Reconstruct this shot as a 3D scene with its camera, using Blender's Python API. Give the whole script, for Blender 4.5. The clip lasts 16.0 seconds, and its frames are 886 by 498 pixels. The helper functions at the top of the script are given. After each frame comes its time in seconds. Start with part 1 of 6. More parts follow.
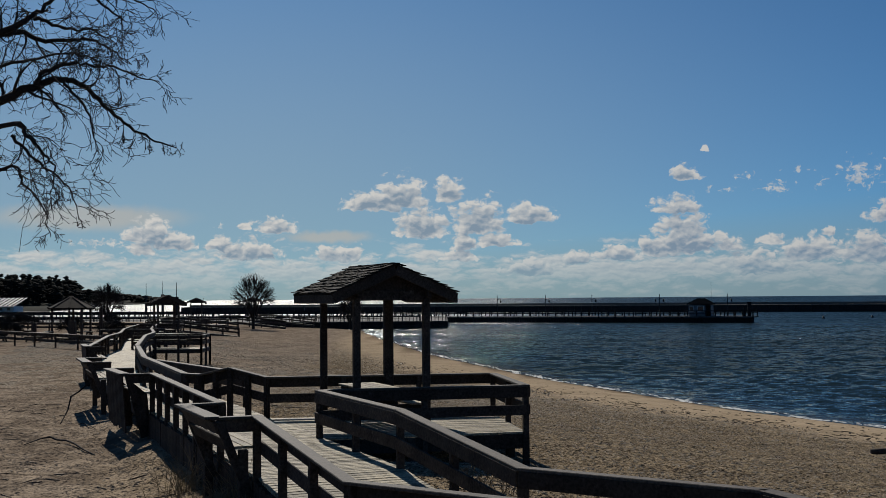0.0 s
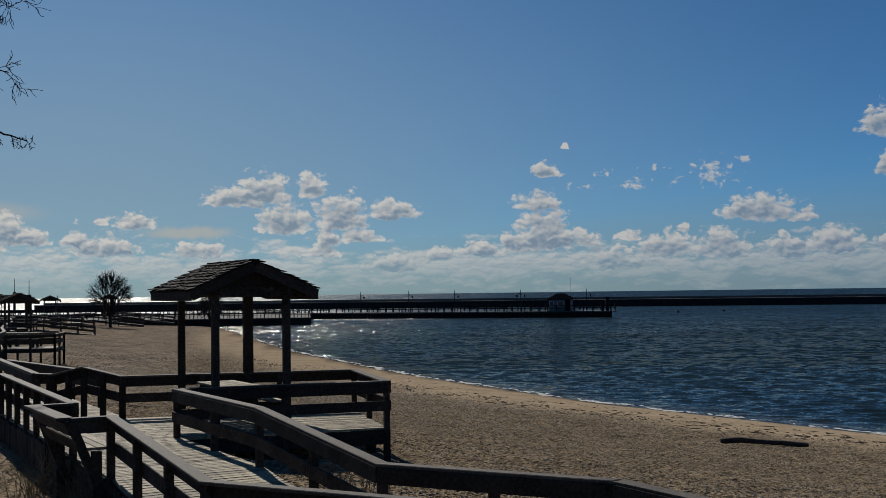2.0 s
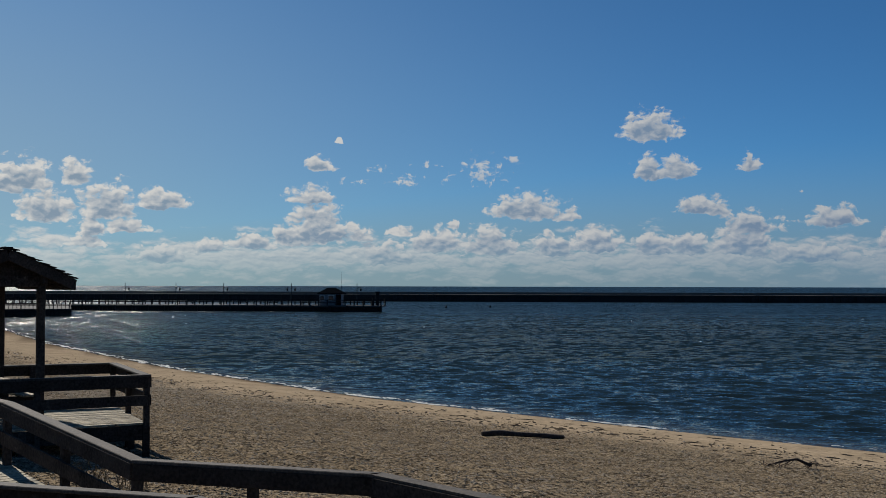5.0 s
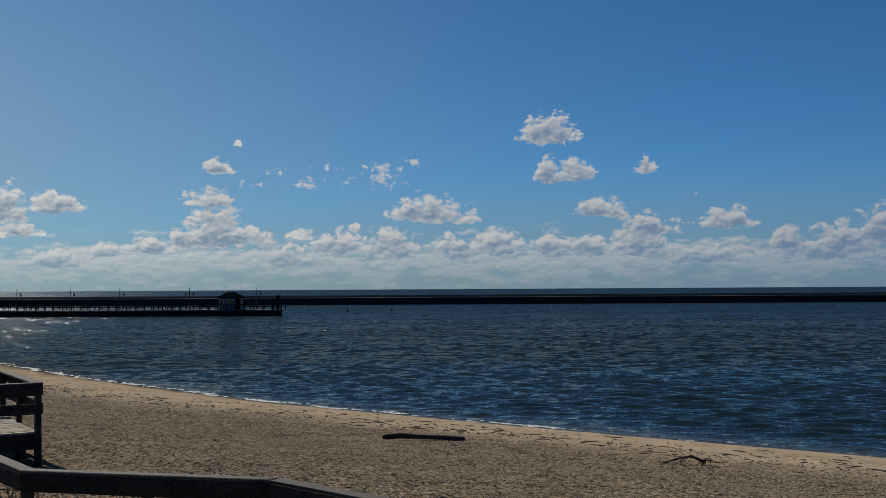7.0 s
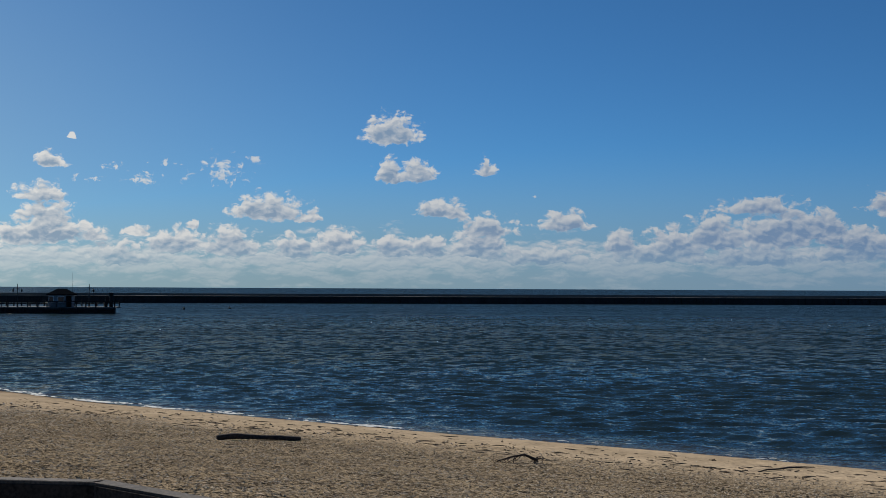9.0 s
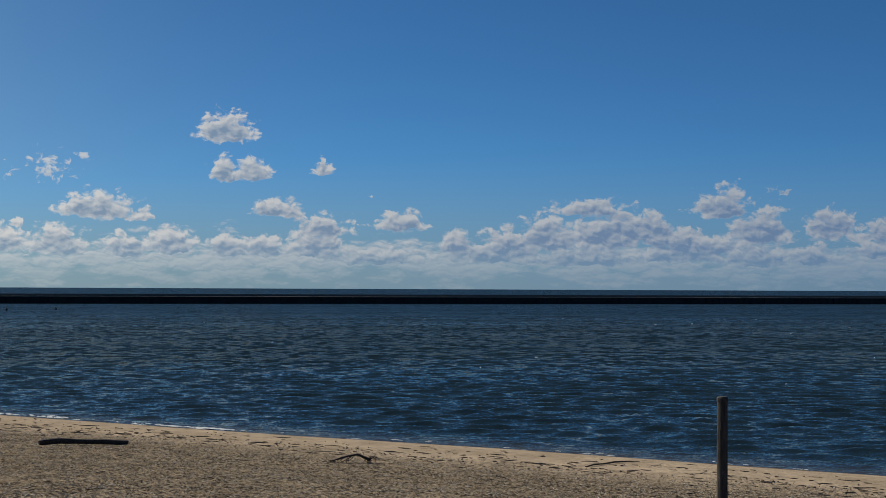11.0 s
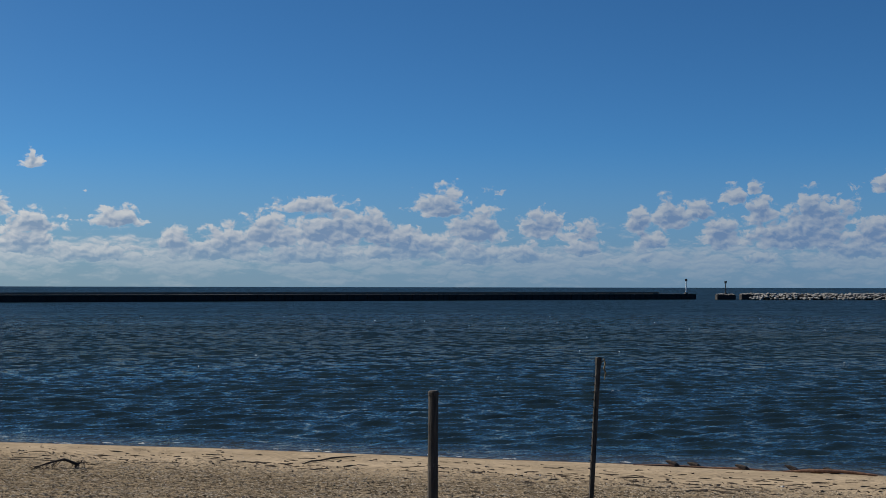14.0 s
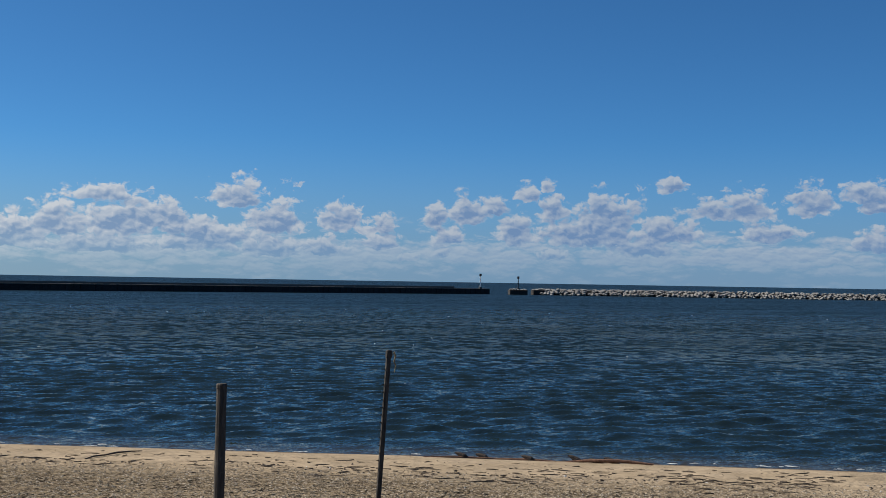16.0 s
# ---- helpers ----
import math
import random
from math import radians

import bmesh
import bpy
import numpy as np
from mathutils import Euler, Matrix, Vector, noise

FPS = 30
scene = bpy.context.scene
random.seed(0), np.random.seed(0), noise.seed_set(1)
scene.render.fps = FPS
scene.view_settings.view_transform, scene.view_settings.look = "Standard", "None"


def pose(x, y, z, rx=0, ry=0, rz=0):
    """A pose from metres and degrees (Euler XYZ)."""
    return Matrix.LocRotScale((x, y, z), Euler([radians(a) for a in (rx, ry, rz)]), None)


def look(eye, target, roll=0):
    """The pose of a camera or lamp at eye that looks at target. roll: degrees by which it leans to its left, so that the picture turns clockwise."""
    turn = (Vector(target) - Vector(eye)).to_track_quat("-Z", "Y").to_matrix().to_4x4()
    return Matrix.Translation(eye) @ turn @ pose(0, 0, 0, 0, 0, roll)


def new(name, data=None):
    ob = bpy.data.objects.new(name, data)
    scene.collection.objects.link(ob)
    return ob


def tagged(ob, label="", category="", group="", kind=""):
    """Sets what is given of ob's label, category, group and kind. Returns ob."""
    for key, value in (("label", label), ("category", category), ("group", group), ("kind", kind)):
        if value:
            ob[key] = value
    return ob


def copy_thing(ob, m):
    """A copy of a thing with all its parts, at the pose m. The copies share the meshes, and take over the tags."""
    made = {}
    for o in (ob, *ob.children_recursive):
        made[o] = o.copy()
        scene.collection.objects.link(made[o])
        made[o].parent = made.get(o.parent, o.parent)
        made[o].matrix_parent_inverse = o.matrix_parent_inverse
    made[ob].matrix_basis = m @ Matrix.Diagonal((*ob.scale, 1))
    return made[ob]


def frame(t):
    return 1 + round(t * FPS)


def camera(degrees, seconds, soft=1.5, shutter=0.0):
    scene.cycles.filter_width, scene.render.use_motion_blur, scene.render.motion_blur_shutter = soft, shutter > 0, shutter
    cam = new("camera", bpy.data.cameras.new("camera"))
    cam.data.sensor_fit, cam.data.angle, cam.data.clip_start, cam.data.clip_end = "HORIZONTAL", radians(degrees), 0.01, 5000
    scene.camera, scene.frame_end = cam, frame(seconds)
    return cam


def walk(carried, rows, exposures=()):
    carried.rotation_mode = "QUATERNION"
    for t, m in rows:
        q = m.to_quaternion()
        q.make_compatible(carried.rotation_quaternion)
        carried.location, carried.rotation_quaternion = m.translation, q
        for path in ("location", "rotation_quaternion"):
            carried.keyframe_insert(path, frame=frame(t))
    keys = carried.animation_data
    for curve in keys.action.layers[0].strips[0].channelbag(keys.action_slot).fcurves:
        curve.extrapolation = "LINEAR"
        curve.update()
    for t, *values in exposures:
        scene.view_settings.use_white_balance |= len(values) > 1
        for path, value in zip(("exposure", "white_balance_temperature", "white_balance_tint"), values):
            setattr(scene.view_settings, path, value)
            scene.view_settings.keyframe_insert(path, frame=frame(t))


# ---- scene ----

# ---- camera: a hand-held pan; the eye swings on a short arm round the body ----
EYE, ARM = 5.0, 0.44
ROWS = [  # seconds, yaw, pitch, lean
    (0.0, 0.00, 2.29, -0.44),
    (0.5, -1.51, 2.26, -0.54),
    (1.0, -3.24, 2.19, -0.73),
    (1.5, -4.97, 2.10, -0.69),
    (2.0, -6.45, 2.04, -0.73),
    (2.5, -7.87, 1.93, -0.85),
    (3.0, -9.79, 1.87, -0.45),
    (3.5, -12.51, 1.74, -0.21),
    (4.0, -14.42, 1.70, 0.01),
    (6.5, -20.64, 1.80, -0.25),
    (7.0, -21.87, 1.84, -0.33),
    (7.5, -23.37, 1.87, -0.14),
    (8.0, -25.17, 1.90, -0.06),
    (8.5, -27.29, 1.76, 0.31),
    (9.0, -29.37, 1.82, 0.27),
    (11.5, -38.74, 1.84, 0.32),
    (12.0, -40.28, 1.88, 0.36),
    (12.5, -42.09, 1.94, 0.26),
    (13.0, -44.50, 1.89, 0.13),
    (13.5, -47.20, 1.82, 0.12),
    (14.0, -50.18, 1.75, 0.11),
    (14.5, -52.51, 1.73, 0.15),
    (15.0, -55.79, 1.64, 0.27),
    (15.5, -57.98, 1.57, 0.63),
    (16.0, -59.72, 1.50, 0.95),
]


def held(yaw, pitch, lean):
    a = radians(yaw)
    eye = Vector((-ARM * math.sin(a), ARM * (math.cos(a) - 1), EYE))
    return Matrix.Translation(eye) @ Euler((radians(90), 0, a)).to_matrix().to_4x4() @ pose(0, 0, 0, pitch) @ pose(0, 0, 0, 0, 0, lean)


cam = camera(40.15, 16.0, soft=0.65)
walk(cam, [(t, held(y, p, r)) for t, y, p, r in ROWS], exposures=[(0.0, -0.22), (1.5, -0.32), (3.0, -0.36), (4.0, -0.11), (6.5, -0.12), (7.5, -0.17), (8.0, -0.14), (9.0, 0.13), (11.5, 0.02), (12.5, 0.3), (13.5, 0.24), (14.5, 0.2), (15.0, 0.34), (16.0, 0.46)])

# ---- world: daylight sky with scattered cumulus ----
SUN_AZ, SUN_EL = -15.0, 38.0  # degrees right of straight ahead, above the horizon
world = bpy.data.worlds.new("sky")
scene.world = world
world.use_nodes = True
wt = world.node_tree
wt.nodes.clear()


def plug(node, sockets):
    for i, s in enumerate(sockets):
        if isinstance(s, bpy.types.NodeSocket):
            wt.links.new(s, node.inputs[i])
        else:
            node.inputs[i].default_value = s
    return node


def wnode(kind, *sockets):
    return plug(wt.nodes.new(kind), sockets)


def wmath(op, *sockets, clamp=False):
    n = wt.nodes.new("ShaderNodeMath")
    n.operation, n.use_clamp = op, clamp
    return plug(n, sockets).outputs[0]


def wvec(op, *sockets):
    n = wt.nodes.new("ShaderNodeVectorMath")
    n.operation = op
    return plug(n, sockets)


def wstep(x, lo, hi):
    n = wt.nodes.new("ShaderNodeMapRange")
    n.interpolation_type = "SMOOTHSTEP"
    return plug(n, (x, lo, hi, 0.0, 1.0)).outputs[0]


def wmix(f, a, b):
    n = wt.nodes.new("ShaderNodeMix")
    n.data_type = "RGBA"
    for i, s in ((0, f), (6, a), (7, b)):
        if isinstance(s, bpy.types.NodeSocket):
            wt.links.new(s, n.inputs[i])
        else:
            n.inputs[i].default_value = s
    return n.outputs[2]


sky = wt.nodes.new("ShaderNodeTexSky")
sky.sky_type = "NISHITA"
sky.sun_disc = False
sky.sun_elevation, sky.sun_rotation = radians(SUN_EL), radians(SUN_AZ)
sky.altitude, sky.air_density, sky.dust_density, sky.ozone_density = 0.0, 0.6, 0.1, 6.0
way = wnode("ShaderNodeTexCoord").outputs["Generated"]
sep = wnode("ShaderNodeSeparateXYZ", way)
az = wmath("MULTIPLY", wmath("ARCTAN2", sep.outputs[0], sep.outputs[1]), 57.2958)
el = wmath("MULTIPLY", wmath("ARCSINE", sep.outputs[2]), 57.2958)
spot = wnode("ShaderNodeCombineXYZ", az, el, 0.0).outputs[0]


def wnoise(vec, scale, detail=6.0, rough=0.55):
    n = wnode("ShaderNodeTexNoise", vec)
    n.noise_dimensions = "2D"
    n.inputs["Scale"].default_value, n.inputs["Detail"].default_value, n.inputs["Roughness"].default_value = scale, detail, rough
    return n.outputs[0]


def wbillow(vec, scale, detail):
    """Rounded puffs with creases between them, 0.5 on the whole."""
    n = wnode("ShaderNodeTexVoronoi", vec)
    n.voronoi_dimensions, n.normalize = "2D", True
    n.inputs["Scale"].default_value, n.inputs["Detail"].default_value = scale, detail
    n.inputs["Roughness"].default_value, n.inputs["Lacunarity"].default_value = 0.45, 2.4
    return wmath("MULTIPLY_ADD", n.outputs["Distance"], -1.9, 1.13)


ripple = wnode("ShaderNodeTexNoise", spot)
ripple.noise_dimensions = "2D"
ripple.inputs["Scale"].default_value, ripple.inputs["Detail"].default_value = 1.4, 3.0
warp = wvec("MULTIPLY_ADD", ripple.outputs["Color"], (0.55, 0.34, 0.0), wvec("ADD", spot, (-0.27, -0.17, 0.0)).outputs[0]).outputs[0]
SUNWARD = (-0.09, 0.2, 0.0)
puff_at = wvec("MULTIPLY", warp, (0.85, 1.35, 1.0)).outputs[0]
puffs = wbillow(puff_at, 1.35, 2.5)
puffs_sunward = wbillow(wvec("ADD", puff_at, SUNWARD).outputs[0], 1.35, 1.5)
shred = wnoise(wvec("MULTIPLY", warp, (1.0, 1.3, 1.0)).outputs[0], 2.6, 6.0, 0.62)
layer_at = wvec("MULTIPLY", warp, (0.5, 1.7, 1.0)).outputs[0]
layers = wbillow(layer_at, 1.5, 4.0)
layers_sunward = wbillow(wvec("ADD", layer_at, (-0.05, 0.16, 0.0)).outputs[0], 1.5, 2.0)
swathes = wnoise(wvec("MULTIPLY", spot, (0.35, 1.5, 1.0)).outputs[0], 0.8, 4.0, 0.55)
spot_above = wvec("ADD", warp, (-0.1, 0.34, 0.0)).outputs[0]
heap = heap_above = thin = None


def cloud(a, e, w, h):
    """One cumulus with a flat base at elevation e, h degrees high and w to each side of azimuth a."""
    global heap, heap_above
    u = wvec("MULTIPLY_ADD", warp, (1 / w, 1 / h, 0.0), (-a / w, -e / h, 0.0)).outputs[0]
    u = wvec("MAXIMUM", u, wvec("MULTIPLY", u, (-1.0, -3.5, 0.0)).outputs[0]).outputs[0]
    d = wvec("LENGTH", u).outputs["Value"]
    heap = d if heap is None else wmath("MINIMUM", heap, d)
    if h > 0.45:
        u = wvec("MULTIPLY_ADD", spot_above, (1 / w, 1.5 / h, 0.0), (-a / w, -1.5 * e / h - 0.45, 0.0)).outputs[0]
        d = wvec("LENGTH", u).outputs["Value"]
        heap_above = d if heap_above is None else wmath("MINIMUM", heap_above, d)


def wisp(a, e, w, h):
    """A thin torn shred of cloud."""
    global thin
    u = wvec("MULTIPLY_ADD", warp, (1 / w, 2 / h, 0.0), (-a / w, -2 * e / h - 1, 0.0)).outputs[0]
    d = wvec("LENGTH", u).outputs["Value"]
    thin = d if thin is None else wmath("MINIMUM", thin, d)


cloud(-3.1, 4.31, 1.80, 0.88)
cloud(-2.0, 4.52, 1.40, 1.25)
cloud(0.2, 4.80, 0.78, 0.96)
cloud(-1.0, 3.18, 1.47, 1.23)
cloud(1.7, 3.32, 1.54, 1.44)
cloud(4.1, 3.64, 1.30, 0.88)
cloud(1.0, 2.42, 0.80, 0.80)
cloud(2.5, 2.51, 1.04, 0.56)
cloud(-13.7, 2.85, 1.14, 0.99)
cloud(-12.7, 2.46, 1.27, 0.89)
cloud(-9.2, 3.33, 0.33, 0.42)
cloud(-7.8, 3.20, 1.08, 0.63)
cloud(-14.1, 2.15, 1.16, 0.52)
cloud(-10.3, 2.36, 0.91, 0.63)
cloud(-9.1, 2.04, 1.69, 0.90)
cloud(-4.9, 1.92, 1.62, 0.64)
cloud(0.8, 1.80, 0.93, 0.48)
cloud(4.1, 1.16, 1.39, 0.77)
cloud(6.4, 1.64, 1.02, 0.53)
cloud(8.3, 1.81, 1.14, 0.66)
cloud(9.9, 2.05, 0.91, 0.87)
cloud(11.3, 3.05, 1.50, 0.81)
cloud(11.4, 2.18, 2.18, 1.10)
cloud(13.3, 2.18, 0.76, 0.55)
cloud(15.2, 2.43, 0.75, 0.41)
cloud(11.3, 5.51, 0.80, 0.57)
cloud(12.3, 6.70, 0.20, 0.31)
cloud(11.0, 4.00, 1.24, 0.73)
cloud(21.1, 3.40, 1.90, 1.00)
cloud(23.0, 3.16, 0.83, 0.50)
cloud(26.9, 7.00, 1.50, 1.19)
cloud(26.8, 5.12, 0.80, 1.06)
cloud(28.1, 5.18, 1.00, 0.90)
cloud(29.0, 3.53, 0.94, 0.75)
cloud(14.5, 1.16, 1.56, 0.95)
cloud(16.9, 1.79, 1.36, 0.96)
cloud(19.4, 1.69, 1.52, 1.21)
cloud(17.7, 2.72, 0.33, 0.37)
cloud(22.4, 1.61, 1.11, 0.95)
cloud(24.5, 1.77, 1.38, 1.01)
cloud(27.0, 1.65, 1.23, 0.96)
cloud(28.7, 1.66, 1.07, 0.85)
cloud(31.4, 5.41, 0.64, 0.58)
cloud(31.4, 5.70, 0.21, 0.58)
cloud(29.9, 3.43, 0.67, 0.72)
cloud(31.4, 2.58, 1.57, 0.91)
cloud(31.1, 1.68, 1.60, 1.09)
cloud(35.1, 2.86, 1.32, 0.80)
cloud(34.5, 3.47, 0.27, 0.32)
cloud(37.8, 1.83, 1.07, 0.98)
cloud(40.2, 1.70, 1.77, 1.26)
cloud(42.0, 2.12, 1.78, 1.46)
cloud(44.6, 2.16, 1.74, 1.55)
cloud(44.1, 3.61, 2.05, 0.64)
cloud(46.9, 2.66, 0.88, 1.07)
cloud(48.3, 2.04, 1.11, 0.86)
cloud(50.1, 3.56, 1.26, 1.31)
cloud(51.8, 2.38, 1.57, 1.56)
cloud(54.9, 2.56, 1.19, 1.20)
cloud(57.0, 2.49, 0.69, 0.69)
cloud(59.3, 2.80, 0.80, 1.04)
cloud(56.3, 2.24, 0.96, 0.37)
cloud(49.2, 1.82, 2.19, 0.76)
cloud(60.9, 2.99, 1.18, 1.15)
cloud(60.7, 3.36, 0.63, 0.93)
cloud(62.2, 3.35, 0.77, 0.80)
cloud(63.7, 3.99, 0.63, 0.74)
cloud(64.6, 4.40, 0.35, 0.64)
cloud(63.1, 2.06, 0.97, 1.44)
cloud(64.9, 3.20, 0.85, 1.06)
cloud(67.1, 3.17, 0.85, 1.35)
cloud(67.5, 2.97, 2.03, 1.16)
cloud(66.6, 2.03, 2.96, 1.35)
cloud(70.4, 4.41, 0.67, 0.78)
cloud(72.2, 3.24, 1.36, 0.86)
cloud(73.7, 3.27, 1.38, 1.27)
cloud(70.2, 2.15, 1.87, 1.15)
cloud(76.6, 3.48, 1.13, 1.28)
cloud(79.0, 3.98, 1.33, 0.93)
cloud(79.5, 3.47, 1.01, 0.60)
cloud(74.9, 2.19, 1.64, 0.82)
cloud(79.4, 1.76, 1.18, 1.01)
cloud(34.0, 1.30, 3.00, 0.65)
cloud(39.5, 1.40, 2.20, 0.90)
cloud(43.6, 1.25, 3.20, 0.80)
cloud(48.3, 1.45, 2.40, 0.90)
cloud(45.4, 2.40, 2.30, 1.40)
cloud(47.4, 2.20, 1.60, 0.90)
cloud(51.6, 1.20, 1.80, 0.90)
cloud(54.1, 1.30, 1.20, 0.80)
cloud(56.8, 1.65, 1.10, 0.70)
cloud(60.0, 1.95, 0.90, 0.80)
cloud(64.8, 1.20, 0.90, 0.60)
cloud(58.1, 0.95, 0.60, 0.45)
cloud(59.7, 1.25, 0.60, 0.50)
cloud(69.0, 1.45, 1.60, 0.90)
wisp(14.2, 5.24, 0.63, 0.44)
wisp(15.5, 4.51, 0.83, 0.74)
wisp(17.5, 4.57, 0.32, 0.66)
wisp(19.2, 4.77, 0.72, 1.41)
wisp(13.3, 4.60, 0.36, 0.47)
wisp(12.4, 4.62, 0.20, 0.42)
wisp(-17.4, 1.27, 1.34, 0.76)
wisp(-15.2, 1.27, 1.06, 0.77)
wisp(-12.1, 1.21, 1.24, 0.68)
wisp(-7.6, 1.24, 1.77, 0.64)
wisp(-10.4, 3.20, 0.28, 0.42)
wisp(-15.8, 2.35, 2.10, 0.51)
wisp(13.7, 1.21, 1.07, 0.62)
wisp(16.5, 5.53, 0.74, 0.23)
wisp(19.0, 4.63, 1.36, 1.57)
wisp(20.5, 5.71, 0.52, 0.52)
wisp(33.2, 2.86, 0.60, 0.19)
wisp(33.7, 4.14, 0.20, 0.21)
wisp(20.6, 1.17, 3.91, 0.63)
wisp(27.5, 1.23, 1.92, 0.59)
wisp(69.0, 4.09, 0.44, 0.68)
wisp(52.8, 4.15, 0.69, 0.61)
wisp(56.0, 2.42, 0.93, 0.53)
wisp(48.7, 3.52, 0.77, 0.29)


def veil(a, e, w, h):
    """A flat smooth streak of high cloud."""
    u = wvec("MULTIPLY_ADD", warp, (1 / w, 1 / h, 0.0), (-a / w, -e / h, 0.0)).outputs[0]
    return wstep(wvec("LENGTH", u).outputs["Value"], 1.1, 0.35)


streaks = wmath("MAXIMUM", veil(-16.4, 3.75, 5.2, 0.75), veil(-5.4, 2.9, 2.4, 0.36))
# the low bank along the horizon, in flat layers
bank = wmath("MULTIPLY_ADD", wmath("ABSOLUTE", wmath("SUBTRACT", el, 1.2)), -0.6, 0.62)
bank = wmath("ADD", bank, wmath("MULTIPLY_ADD", layers, 0.9, -0.5))
bank = wmath("ADD", bank, wmath("MULTIPLY_ADD", swathes, 1.6, -0.8))
heaped = wmath("ADD", wmath("SUBTRACT", 0.99, heap), wmath("MULTIPLY_ADD", puffs, 0.75, -0.4))
heaped = wmath("ADD", heaped, wmath("MULTIPLY_ADD", shred, 0.9, -0.45))
torn = wmath("ADD", wmath("SUBTRACT", 0.8, thin), wmath("MULTIPLY_ADD", shred, 4.2, -2.15))
cover = wmath("MAXIMUM", wmath("MULTIPLY", wstep(heaped, -0.02, 0.34), 0.96), wmath("MULTIPLY", wstep(bank, -0.1, 0.6), 0.85))
cover = wmath("MAXIMUM", cover, wmath("MULTIPLY", wstep(torn, 0.1, 0.9), 0.8))
cover = wmath("MULTIPLY", cover, wmath("MULTIPLY_ADD", wstep(el, 0.2, 2.4), 0.72, 0.28))
near_sun = wstep(wmath("ABSOLUTE", wmath("SUBTRACT", az, SUN_AZ)), 85.0, 5.0)  # water droplets scatter mostly forwards
in_heap = wstep(heaped, 0.0, 0.25)
relief = wmath("MULTIPLY", in_heap, wmath("MULTIPLY", wmath("SUBTRACT", puffs, puffs_sunward), 1.15))
relief = wmath("ADD", relief, wmath("MULTIPLY", wmath("SUBTRACT", 1.0, in_heap), wmath("MULTIPLY", wmath("SUBTRACT", layers, layers_sunward), 0.9)))
buried = wmath("MULTIPLY", wmath("MULTIPLY", wstep(wmath("SUBTRACT", 1.0, heap_above), -0.15, 0.75), in_heap), 0.62)
thick = wmath("MULTIPLY", wstep(wmath("MAXIMUM", heaped, bank), 0.15, 0.9), 0.16)
lit = wmath("SUBTRACT", wmath("SUBTRACT", wmath("ADD", 0.92, relief), buried), thick, clamp=True)
cloud_colour = wmix(near_sun, wmix(lit, (1.8, 3.0, 5.2, 1), (4.8, 5.5, 6.5, 1)), wmix(lit, (4.0, 5.3, 6.7, 1), (11.4, 11.2, 10.7, 1)))
murk = wmath("MAXIMUM", wmath("MULTIPLY", wmath("SUBTRACT", 1.0, wstep(el, -0.5, 7.0)), 0.85), wmath("MULTIPLY", wmath("MULTIPLY", wmath("SUBTRACT", 1.0, wstep(el, 2.0, 24.0)), wstep(wmath("ABSOLUTE", wmath("SUBTRACT", az, SUN_AZ)), 52.0, 4.0)), 0.7))
haze_colour = wmix(near_sun, (2.0, 3.15, 4.9, 1), (3.85, 4.9, 5.2, 1))
blue = wvec("MULTIPLY", sky.outputs[0], wmix(near_sun, (0.48, 0.93, 1.12, 1), (0.53, 0.94, 1.05, 1))).outputs[0]
glare = wmath("MULTIPLY_ADD", wstep(wmath("ABSOLUTE", wmath("SUBTRACT", az, SUN_AZ)), 42.0, 2.0), 0.24, 1.0)
clear = wvec("SCALE", wmix(murk, blue, haze_colour), (0, 0, 0), (0, 0, 0), glare).outputs[0]
clear = wmix(wmath("MULTIPLY", streaks, 0.6), clear, (9.0, 8.3, 7.2, 1))
back = wnode("ShaderNodeBackground", wmix(cover, clear, cloud_colour), 0.062)
wt.links.new(back.outputs[0], wnode("ShaderNodeOutputWorld").inputs[0])

sun = new("sun", bpy.data.lights.new("sun", "SUN"))
sun.data.energy, sun.data.angle, sun.data.color = 5.0, radians(0.53), (1.0, 0.935, 0.84)
_a, _e = radians(SUN_AZ), radians(SUN_EL)
sun.matrix_basis = look(60 * Vector((math.sin(_a) * math.cos(_e), math.cos(_a) * math.cos(_e), math.sin(_e))), (0, 0, 0))


